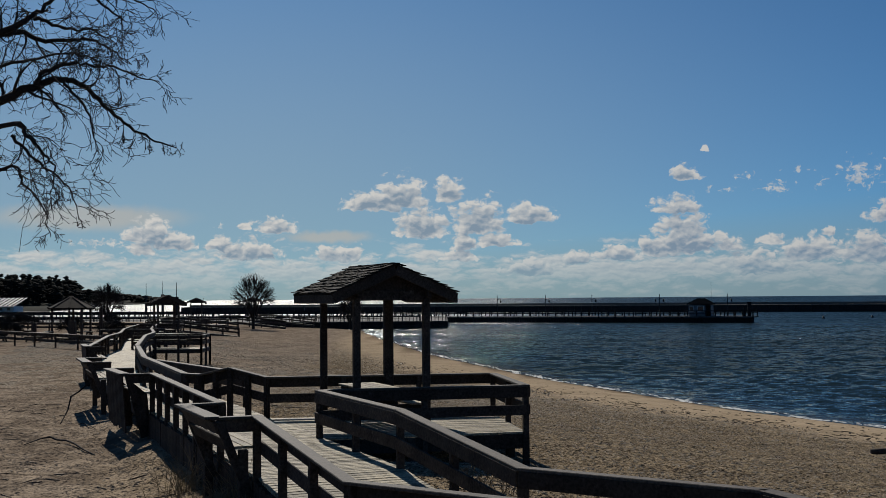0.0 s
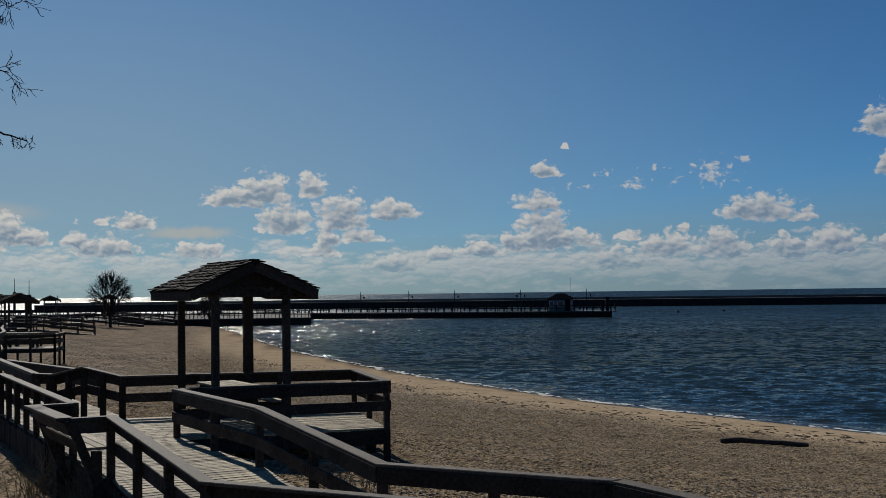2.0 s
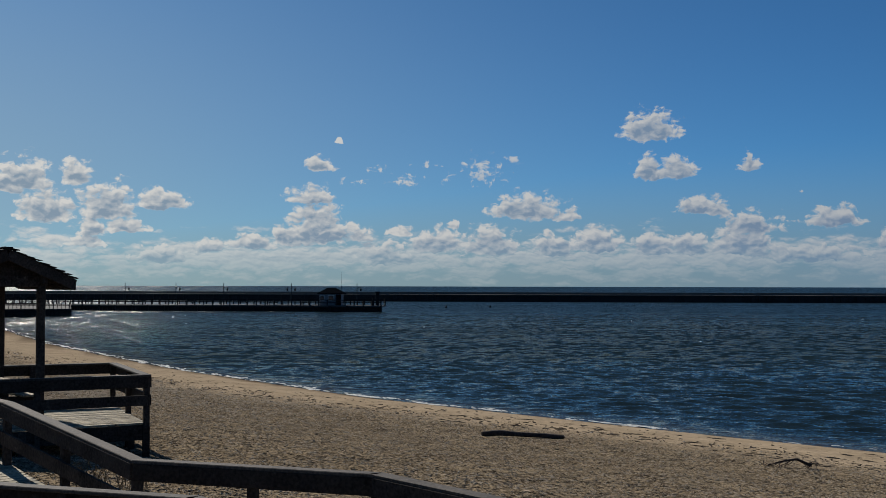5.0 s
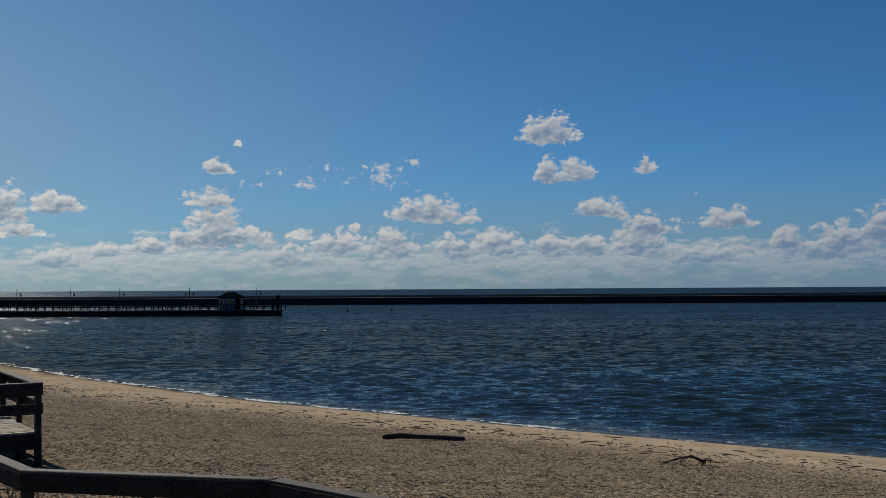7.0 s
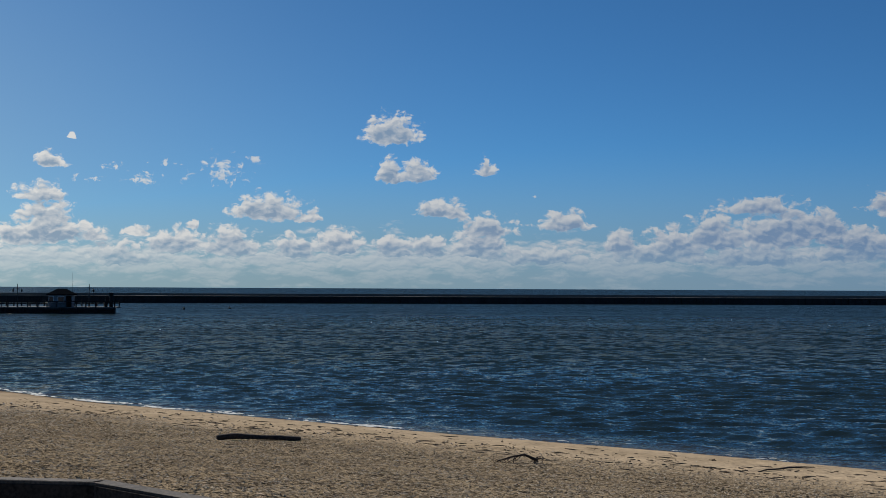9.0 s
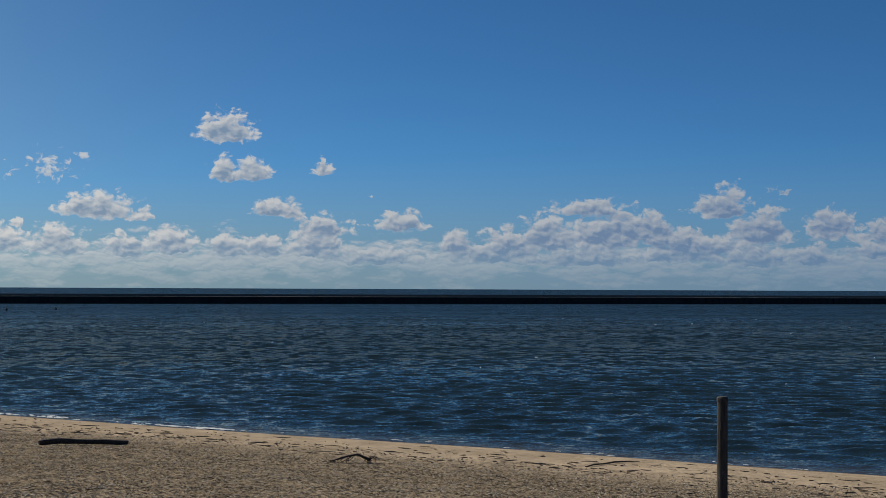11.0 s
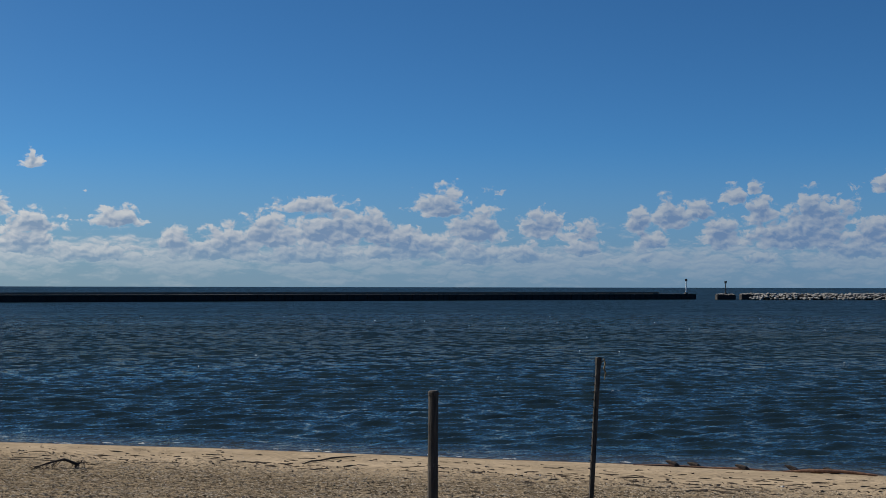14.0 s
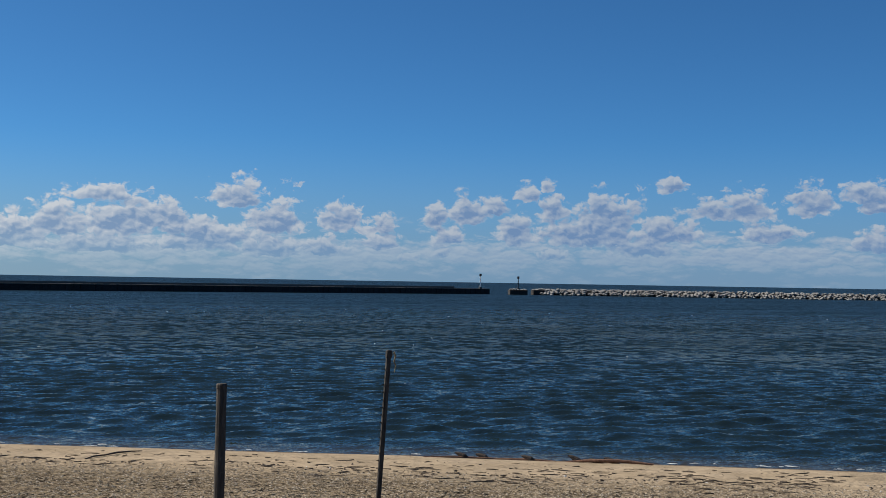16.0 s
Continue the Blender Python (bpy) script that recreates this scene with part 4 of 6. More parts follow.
far_deck = build_far_deck()
far_deck.matrix_basis = pose(-14.3, 64.0, 2.46, 0, 0, 3)
for x, y, z, turn in ((-26, 112, 2.1, 3), (-28.5, 150, 1.9, 5), (-21.5, 84, 2.3, -4)):
    copy_thing(far_deck, pose(x, y, z, 0, 0, turn))
for x, y, z, turn in ((-20.1, 88, 2.1, 20), (-33.6, 165, 2.0, 12), (-29.6, 188, 2.1, 15)):
    copy_thing(shelter, pose(x, y, z, 0, 0, turn))
for x, y, turn, z in ((-14.4, 64.1, 90, 2.46), (-20.0, 88, 20, 2.1), (-32.9, 98.5, 70, None), (-33.5, 103, 20, None), (-30.8, 104, 60, None), (-37, 108, 15, None), (-36.5, 99, 75, None), (-29.5, 96, 40, None)):
    copy_thing(table, pose(x, y, ground(x, y) if z is None else z, 0, 0, turn))


def build_ramp(length=9.4, drop=0.85, w=1.5):
    """A beach ramp: runs along +x from its top at z 0 down to the sand, with a sloping rail on each side."""
    root = thing("beach_ramp", (0, 0, 0), "dark timber ramp with sloping handrails going down onto the sand", "ramp", "beach ramps")
    flat = 2.6
    line = [Vector((0, 0, 0)), Vector((flat, 0, 0)), Vector((length, 0, -drop))]
    for a, b in zip(line, line[1:]):
        n = round((b - a).length / 0.3)
        for k in range(n):
            c = along(a, b, (k + 0.5) / n)
            part("deck_board", Build().beam(c - Vector((0, w / 2, 0.02)), c + Vector((0, w / 2, -0.02)), 0.28, 0.04, 0.006), BOARD, root)
        for s in (-1, 1):
            o = Vector((0, s * w / 2, 0))
            part("rim_joist", Build().beam(a + o - Vector((0, 0, 0.17)), b + o - Vector((0, 0, 0.17)), 0.06, 0.28), WOOD, root)
            part("cap", Build().beam(a + o + UP, b + o + UP, 0.15, 0.04), CAP, root)
            part("rail", Build().beam(a + o + UP * 0.85, b + o + UP * 0.85, 0.04, 0.17), WOOD, root)
            part("rail", Build().beam(a + o + UP * 0.42, b + o + UP * 0.42, 0.04, 0.17), WOOD, root)
            n = max(2, round((b - a).length / 1.7))
            for k in range(n + (b is line[2])):
                c = along(a, b, k / n) + o
                part("post", Build().beam(c - Vector((0, 0, 1.1)), c + UP, 0.11, 0.11, up=(0, 1, 0)), WOOD, root)
    return root


ramp = build_ramp()
ramp.matrix_basis = pose(-31.2, 128.5, 1.86, 0, 0, 14)
for x, y, z, turn in ((-35.6, 154.5, 1.82, 9), (-32, 172.8, 1.8, 8), (-29, 184, 1.8, 12)):
    copy_thing(ramp, pose(x, y, z, 0, 0, turn))

# the boardwalk goes on behind
WAY = [v(-12.05, 44.2, FLOOR), v(-15.0, 57.5, 2.45), v(-15.9, 63, 2.44), v(-19.4, 77, 2.3), v(-23.6, 95, 2.05), v(-30, 125, 1.75), v(-36, 150, 1.7), v(-40, 190, 1.65)]
far_walk = thing("boardwalk", (-20, 79, ground(-20, 79)), "far stretch of the timber boardwalk winding along the beach", "boardwalk", kind="structure")
boards = Build()
for i in range(len(WAY) - 1):
    a, b = WAY[i], WAY[i + 1]
    d = (b - a).normalized()
    n = Vector((-d.y, d.x, 0)) * 0.85
    steps = int((b - a).length / 0.3)
    for k in range(steps):
        c = along(a, b, (k + 0.5) / steps)
        boards.beam(c - n - Vector((0, 0, 0.02)), c + n - Vector((0, 0, 0.02)), 0.286, 0.04, 0.005)
    for s in (-1, 1):
        part("rim_joist", Build().beam(a + n * s - Vector((0, 0, 0.18)), b + n * s - Vector((0, 0, 0.18)), 0.05, 0.28), WOOD, far_walk)
    for s in (-1, 1):
        railing([a + n * s + UP, b + n * s + UP], "timber railing of the far boardwalk", side=s, spacing=2.4)
tagged(part("deck_board", boards, BOARD, far_walk), kind="stuff")
low_rail = "long low timber barrier crossing the sand"
railing([v(-48, 106, 2.75), v(-33.9, 92, 2.75), v(-22.4, 79.5, 2.66)], low_rail, spacing=3.4, height=0.5, mid=(0.52,), group="low barriers")
railing([v(-52, 122, 2.95), v(-38, 117, 2.9), v(-24.5, 112, 2.8)], low_rail, spacing=2.6, height=0.8, group="low barriers")
for x, y, h, w in ((-29.8, 100, 2.7, 0.2), (-28.2, 100, 2.85, 0.28), (-29.0, 95, 1.8, 0.5), (-33.7, 100, 1.5, 0.3), (-35.2, 104, 1.6, 0.2), (-38, 100, 1.4, 0.24)):
    g = ground(x, y)
    stake = thing("timber_post", (x, y, g), "dark upright timber post standing in the sand", "post", "posts by the pavilion")
    part("shaft", Build().beam((x, y, g - 0.3), (x, y, g + h), w, w * 0.8, 0.02, up=(0, 1, 0)), WOOD, stake)


def build_pavilion():
    root = thing("pavilion", (0, 0, 0), "round open pavilion with a hipped shingle roof on posts", "pavilion")
    n, r, eave, top = 8, 2.0, 2.75, 3.75
    ring = [(r * math.cos(2 * math.pi * k / n), r * math.sin(2 * math.pi * k / n)) for k in range(n)]
    b = Build()
    for (x, y) in ring:
        b.v.append(Vector((x * 1.0, y * 1.0, eave)))
    b.v.append(Vector((0, 0, top)))
    for (x, y) in ring:
        b.v.append(Vector((x * 0.97, y * 0.97, eave - 0.12)))
    b.v.append(Vector((0, 0, top - 0.2)))
    for k in range(n):
        j = (k + 1) % n
        b.f += [[k, j, n], [n + 1 + j, n + 1 + k, 2 * n + 1], [k, n + 1 + k, n + 1 + j, j]]
    roof = part("roof", b, SHINGLE, root, "hipped shingle roof")
    for k in range(n):
        x, y = ring[k]
        part("hip_cap", Build().beam((x, y, eave + 0.02), (0, 0, top + 0.02), 0.12, 0.05), SHINGLE, roof)
        if k % 2 == 0:
            part("post", Build().beam((x * 0.8, y * 0.8, -0.4), (x * 0.8, y * 0.8, eave), 0.17, 0.17, 0.012, up=(0, 1, 0)), WOOD, root)
    return root


pavilion = build_pavilion()
pavilion.matrix_basis = pose(-32.2, 105, ground(-32.2, 105), 0, 0, 11)


# ---- two old posts standing on the beach ----
def beach_post(foot, head, w, label, round_post):
    root = thing("old_post", foot, label, "post", "old posts on the beach")
    a, b = Vector(foot) - Vector((0, 0, 0.5)), Vector(head)
    if round_post:
        pts = [a.lerp(b, t) for t in (0, 0.3, 0.6, 0.9, 0.985, 1)]
        part("shaft", Build().tube(pts, [w / 2 * k for k in (1.05, 1.02, 1.0, 0.97, 0.97, 0.85)], 14), OLD_POST, root, smooth=False)
        part("top_collar", Build().tube([b - (b - a).normalized() * 0.055, b - (b - a).normalized() * 0.01, b + Vector((0, 0, 0.012))], [w * 0.53, w * 0.53, w * 0.42], 14), OLD_POST, root, "dark worn top")
    else:
        part("shaft", Build().beam(a, b, w, w * 0.75, 0.012, up=(0.4, 0.9, 0)), OLD_POST, root)
        d = (b - a).normalized()
        part("top_block", Build().beam(b - d * 0.09, b + d * 0.03, w * 1.2, w * 0.95, 0.012, up=(0.4, 0.9, 0)), OLD_POST, root, "splintered dark top")
        part("rope", Build().tube([b - d * 0.05 + Vector((0.03, -0.04, 0)), b + Vector((0.07, -0.05, 0.0)), b + Vector((0.09, -0.06, -0.06)), b + Vector((0.07, -0.05, -0.14)), b + Vector((0.1, -0.06, -0.2)), b + Vector((0.08, -0.05, -0.3))], [0.008, 0.01, 0.012, 0.012, 0.009, 0.006], 6), STRAW, root, "frayed pale rope end")
        for k in range(14):
            c = a.lerp(b, 0.45 + 0.036 * k)
            side = Vector((-0.75, 0.65, 0)).normalized()
            part("nail", Build().beam(c + side * w * 0.4, c + side * (w * 0.5 + 0.035), 0.012, 0.012, 0.002), IRON, root)
    return root
beach_post((14.06, 11.48, ground(14.06, 11.48)), (14.07, 11.47, 3.44), 0.155, "tall round weathered post with a dark cap, driven into the sand", True)
beach_post((15.42, 9.66, ground(15.42, 9.66)), (15.52, 9.52, 3.93), 0.072, "thin leaning weathered post with frayed rope at its splintered top", False)

# ---- pier, quay and breakwaters ----
P_END, P_DIR = Vector((56.3, 220.2, 0)), Vector((-0.923, 0.385, 0)).normalized()
P_OUT = Vector((0.385, 0.923, 0)).normalized()  # away from the beach
P_Z, P_LEN, P_W = 1.18, 190.0, 6.0
pier = thing("pier", P_END + Vector((0, 0, -1)), "long dark timber pier on closely boarded piles", "pier", kind="structure")


def on_pier(s, o, z=P_Z):
    """s metres back from the pier's end, o metres in from its near edge."""
    p = P_END + P_DIR * s + P_OUT * o
    return Vector((p.x, p.y, z))


part("deck", Build().beam(on_pier(0, P_W / 2, P_Z - 0.12), on_pier(P_LEN, P_W / 2, P_Z - 0.12), P_W, 0.24, 0.03), CONCRETE, pier, "pale worn pier deck")
part("stringer", Build().beam(on_pier(0, 0.1, P_Z - 0.4), on_pier(P_LEN, 0.1, P_Z - 0.4), 0.2, 0.34, 0.03), DARK_PILE, pier)
for k in range(190):
    p = on_pier(0.5 * k + 0.25, 0.25 + random.uniform(-0.04, 0.04), 0)
    part("sheet_board", Build().beam((p.x, p.y, -1.2), (p.x, p.y, P_Z - 0.42), 0.46, 0.12, 0.02, up=P_OUT), DARK_PILE, pier)
part("bulkhead", Build().beam(on_pier(0.1, 0.4, 0.1), on_pier(P_LEN, 0.4, 0.1), 0.2, 1.6, 0.02), DARK_PILE, pier)
for k in range(30):
    p = on_pier(3.2 * k + 0.2, 0.0, 0)
    part("pile", Build().tube([(p.x, p.y, -1.2), (p.x, p.y, P_Z - 0.1)], [0.17, 0.16], 8), DARK_PILE, pier)

pier_rail = thing("pier_railing", on_pier(0, 0.3), "dark wooden railing along the edge of the pier", "railing", "pier railings")
for o in (0.25, P_W - 0.25):
    for z in (0.98, 0.55):
        part("rail", Build().beam(on_pier(0.2, o, P_Z + z), on_pier(P_LEN, o, P_Z + z), 0.09, 0.1 if z < 0.9 else 0.16), DARK_PILE, pier_rail)
    for k in range(110):
        p = on_pier(0.2 + (1.35 if o > 1 else 1.7) * k, o)
        part("post", Build().beam(p, p + Vector((0, 0, 1.0 + (0.25 if k % 5 == 0 else 0))), 0.2, 0.2), DARK_PILE, pier_rail)

quay = thing("quay", (-10, 200, -1), "dark timber quay where the pier leaves the beach", "quay", kind="structure")
q0, q1 = Vector((0.6, 199.8, 0)), Vector((-30, 193.5, 0))
part("quay_wall", Build().beam(q0 + Vector((0, 0, 0.05)), q1 + Vector((0, 0, 0.05)), 0.5, 2.2, 0.03), DARK_PILE, quay)
part("quay_deck", Build().beam(Vector((0.6, 221, 1.0)), Vector((-90, 221, 1.0)), 42, 0.3, 0.03), CONCRETE, quay, "worn grey quay deck")
part("quay_end_wall", Build().beam(Vector((0.55, 200, 0.05)), Vector((0.55, 241, 0.05)), 0.4, 2.1, 0.03), DARK_PILE, quay)
quay_rail = thing("quay_railing", (-10, 201, 1.15), "dark close-set railing along the quay edge", "railing", "pier railings")
for z in (0.5, 1.05):
    part("rail", Build().beam(Vector((0.4, 200.4, 1.15 + z)), Vector((-90, 200.4, 1.15 + z)), 0.07, 0.08), IRON, quay_rail)
for k in range(150):
    x = 0.4 - 0.6 * k
    part("post", Build().beam((x, 200.4, 1.1), (x, 200.4, 2.2), 0.09 if k % 4 else 0.16, 0.09, up=(0, 1, 0)), IRON, quay_rail)
fence = thing("fence", (-60, 203, 1.5), "long dark fence along the landward edge of the harbour", "fence")
part("top_board", Build().beam((-4, 203.6, 2.72), (-120, 207, 2.75), 0.12, 0.5), DARK_PILE, fence)
part("lower_board", Build().beam((-4, 203.6, 1.9), (-120, 207, 1.9), 0.1, 0.25), DARK_PILE, fence)
for k in range(40):
    x = -4 - 2.9 * k
    part("post", Build().beam((x, 203.7 - (x + 4) * 0.029, 0.6), (x, 203.7 - (x + 4) * 0.029, 3.0), 0.16, 0.16, up=(0, 1, 0)), DARK_PILE, fence)


def build_lamp(double):
    root = thing("pier_lamp", (0, 0, 0), "black iron lamp post with %s on the pier" % ("two hanging lanterns" if double else "one hanging lantern"), "lamp post", "pier lamps")
    part("pole", Build().tube([(0, 0, 0), (0, 0, 0.5), (0, 0, 0.55), (0, 0, 3.9)], [0.12, 0.11, 0.075, 0.06], 8), IRON, root)
    part("finial", Build().tube([(0, 0, 3.9), (0, 0, 4.0), (0, 0, 4.15)], [0.04, 0.08, 0.01], 8), IRON, root)
    for s in ((-1, 1) if double else (1,)):
        part("bracket", Build().tube([(0, 0, 3.0), (s * 0.25, 0, 3.35), (s * 0.6, 0, 3.4), (s * 0.75, 0, 3.2)], [0.035] * 4, 6), IRON, root)
        part("lantern", Build().tube([(s * 0.75, 0, 3.2), (s * 0.75, 0, 3.05), (s * 0.75, 0, 2.75), (s * 0.75, 0, 2.65)], [0.06, 0.2, 0.15, 0.06], 8), IRON, root, "black bell lantern")
    return root


lamp = build_lamp(False)
lamp.matrix_basis = Matrix.Translation(on_pier(5.2, 3)) @ pose(0, 0, 0, 0, 0, -22)
twin = build_lamp(True)
twin.matrix_basis = Matrix.Translation(on_pier(17.9, 3)) @ pose(0, 0, 0, 0, 0, -22)
for s in (31.1, 40.5, 50.6, 61.5, 82.5, 94.5, 106, 120, 134):
    copy_thing(lamp, Matrix.Translation(on_pier(s, 3)) @ pose(0, 0, 0, 0, 0, -22))


def build_hut():
    """Small hipped-roof hut at the pier's end; x along the pier."""
    root = thing("pier_hut", (0, 0, 0), "small white hut with a dark hipped roof near the pier's end", "hut")
    w, d, h = 4.0, 3.3, 2.25
    b = Build()
    for x0, x1, y0, y1 in ((-w / 2, w / 2, -d / 2, -d / 2 + 0.15), (-w / 2, w / 2, d / 2 - 0.15, d / 2), (-w / 2, -w / 2 + 0.15, -d / 2 + 0.15, d / 2 - 0.15), (w / 2 - 0.15, w / 2, -d / 2 + 0.15, d / 2 - 0.15)):
        b.box(Matrix.Translation(((x0 + x1) / 2, (y0 + y1) / 2, h / 2)), (x1 - x0, y1 - y0, h), 0.02)
    wall = part("wall", b, WHITE_WALL, root, "white boarded wall")
    for k in range(9):
        part("clapboard", Build().beam((-w / 2 - 0.01, -d / 2 - 0.015, 0.15 + 0.24 * k), (w / 2 + 0.01, -d / 2 - 0.015, 0.15 + 0.24 * k), 0.04, 0.2, 0.01), WHITE_WALL, wall)
    for x, ww in ((-1.5, 0.7), (0.2, 1.0)):
        win = part("window", Build().box(Matrix.Translation((x, -d / 2 - 0.05, 1.35)), (ww + 0.16, 0.06, 1.05), 0.01), PAINTED, root, "white-framed window")
        part("pane", Build().box(Matrix.Translation((x, -d / 2 - 0.085, 1.35)), (ww, 0.02, 0.9), 0.004), GLASS_DARK, win)
    part("door", Build().box(Matrix.Translation((1.6, -d / 2 - 0.05, 1.02)), (0.95, 0.06, 2.04), 0.01), ROOF, root, "dark door")
    r = Build()
    o = 0.38
    ring = [(-w / 2 - o, -d / 2 - o), (w / 2 + o, -d / 2 - o), (w / 2 + o, d / 2 + o), (-w / 2 - o, d / 2 + o)]
    r.v += [Vector((x, y, h - 0.1)) for x, y in ring] + [Vector((x, y, h + 0.04)) for x, y in ring] + [Vector((-0.75, 0, h + 1.05)), Vector((0.75, 0, h + 1.05))]
    r.f += [[3, 2, 1, 0], [0, 1, 5, 4], [1, 2, 6, 5], [2, 3, 7, 6], [3, 0, 4, 7], [4, 5, 9, 8], [5, 6, 9], [6, 7, 8, 9], [7, 4, 8]]
    part("roof", r, ROOF, root, "dark hipped roof")
    part("aerial", Build().tube([(w / 2 - 0.2, 0.6, h - 0.2), (w / 2 - 0.2, 0.6, 6.3)], [0.035, 0.015], 6), IRON, root, "thin whip aerial")
    return root


hut = build_hut()
hut.matrix_basis = Matrix.Translation(on_pier(10.0, 2.6)) @ pose(0, 0, 0, 0, 0, -22.6)
for s, w, h in ((0.9, 0.35, 2.6), (1.7, 0.2, 1.9)):
    post = thing("mooring_pile", on_pier(s, 0.6), "thick dark mooring pile at the pier's end", "pile", "mooring piles")
    p = on_pier(s, 0.6)
    part("shaft", Build().tube([p - Vector((0, 0, 2)), p + Vector((0, 0, h - 0.3))], [w, w * 0.95], 10), DARK_PILE, post)
    part("head", Build().tube([p + Vector((0, 0, h - 0.3)), p + Vector((0, 0, h))], [w * 1.25, w * 1.2], 10), DARK_PILE, post, "wider capped head")
for s, w, h in ((21, 0.5, 1.3), (27, 0.35, 1.0), (37, 0.6, 0.9), (47, 0.5, 1.0), (14.5, 0.6, 1.0), (58, 0.7, 0.9)):
    box = thing("pier_bench", on_pier(s, 1.4), "dark slatted seat on the pier deck", "bench", "pier benches")
    c = on_pier(s, 1.4)
    for k in range(3):
        part("slat", Build().beam(c + P_DIR * -0.9 + P_OUT * 0.16 * k + Vector((0, 0, 0.45)), c + P_DIR * 0.9 + P_OUT * 0.16 * k + Vector((0, 0, 0.45)), 0.13, 0.04), DARK_PILE, box)
        part("back_slat", Build().beam(c + P_DIR * -0.9 + P_OUT * 0.5 + Vector((0, 0, 0.6 + 0.15 * k)), c + P_DIR * 0.9 + P_OUT * 0.5 + Vector((0, 0, 0.6 + 0.15 * k)), 0.03, 0.11), DARK_PILE, box)
    for q in (-0.7, 0.7):
        part("leg", Build().beam(c + P_DIR * q + P_OUT * 0.1, c + P_DIR * q + P_OUT * 0.1 + Vector((0, 0, 0.44)), 0.08, 0.3), DARK_PILE, box)



def buoy(x, y):
    root = thing("mooring_buoy", (x, y, 0), "small dark mooring buoy with a pale top afloat", "buoy", "mooring buoys")
    part("float", Build().tube([(x, y, -0.3), (x, y, -0.05), (x, y, 0.22), (x, y, 0.4)], [0.12, 0.28, 0.26, 0.14], 12), IRON, root, smooth=True)
    part("top", Build().tube([(x, y, 0.4), (x, y, 0.55), (x, y, 0.62)], [0.12, 0.09, 0.03], 12), CONCRETE, root, "pale top", smooth=True)


buoy(79.6, 254.3)
buoy(91.4, 258.7)

# the sheet-piled breakwater
BW0, BW1 = Vector((-95, 440, 0)), Vector((424.5, 225.3, 0))
breakwater = thing("breakwater", (160, 335, -2), "long low breakwater of black sheet piles with a concrete top", "breakwater", kind="structure")
bd = (BW1 - BW0).normalized()
bn = Vector((-bd.y, bd.x, 0))
wall = Build()
steps = int((BW1 - BW0).length / 1.2)
for k in range(steps):
    c = BW0 + bd * (k + 0.5) * 1.2 + bn * (0.25 if k % 2 else 0.0)
    near = 130 <= k < 425
    pile = (Build() if near else wall).beam(c - Vector((0, 0, 2)), c + Vector((0, 0, 1.95)), 1.22, 0.3, 0.04, up=bn)
    if near:
        part("sheet_pile", pile, STEEL_WALL, breakwater)
tagged(part("sheet_pile", wall, STEEL_WALL, breakwater), kind="stuff")
part("core", Build().beam(BW0 + bn * 3.2 - Vector((0, 0, 0.1)), BW1 + bn * 3.2 - Vector((0, 0, 0.1)), 5.6, 4.1, 0.1), STEEL_WALL, breakwater)
part("parapet", Build().beam(BW0 + bn * 5.6 + Vector((0, 0, 2.5)), BW1 + bn * 5.6 - bd * 14 + Vector((0, 0, 2.5)), 0.6, 0.75, 0.05), CONCRETE, breakwater, "low pale parapet")
part("capping", Build().beam(BW0 + bn * 3 + Vector((0, 0, 2.08)), BW1 + bn * 3 + Vector((0, 0, 2.08)), 6.4, 0.22, 0.05), CONCRETE, breakwater, "pale concrete capping")


def beacon(at, h, white, label):
    root = thing("beacon", at, label, "beacon", "harbour beacons")
    a = Vector(at)
    part("plinth", Build().tube([a, a + Vector((0, 0, 0.7))], [0.7, 0.6], 10), CONCRETE, root)
    part("pole", Build().tube([a + Vector((0, 0, 0.7)), a + Vector((0, 0, h - 1))], [0.2, 0.17], 10), PAINTED if white else IRON, root)
    part("lamp_housing", Build().beam(a + Vector((-0.5, 0, h - 0.5)), a + Vector((0.5, 0, h - 0.5)), 0.6, 0.95, 0.08), IRON, root, "dark lamp housing")
    return root


beacon((420.0, 227.5, 2.1), 5.9, True, "white pole beacon with a dark lamp at the breakwater's tip")
beacon((429.0, 215.4, 2.0), 5.2, False, "dark pole beacon on the rock jetty's head")


def boulder(b, c, r, rnd):
    """An angular block: a distorted, flattened octahedral lump."""
    n = len(b.v)
    dirs = [(1, 0, 0), (-1, 0, 0), (0, 1, 0), (0, -1, 0), (0, 0, 1), (0, 0, -1), (0.7, 0.7, 0.5), (-0.7, 0.7, 0.5), (-0.7, -0.7, 0.5), (0.7, -0.7, 0.5)]
    for d in dirs:
        k = r * rnd.uniform(0.75, 1.2)
        b.v.append(Vector(c) + Vector((d[0] * k * 1.2, d[1] * k * 1.2, d[2] * k * 0.85)))
    for x in ((4, 6, 7), (4, 7, 8), (4, 8, 9), (4, 9, 6), (6, 0, 2), (6, 2, 7), (7, 2, 1), (7, 1, 8), (8, 1, 3), (8, 3, 9), (9, 3, 0), (9, 0, 6), (5, 2, 0), (5, 1, 2), (5, 3, 1), (5, 0, 3)):
        b.f.append([n + i for i in x])


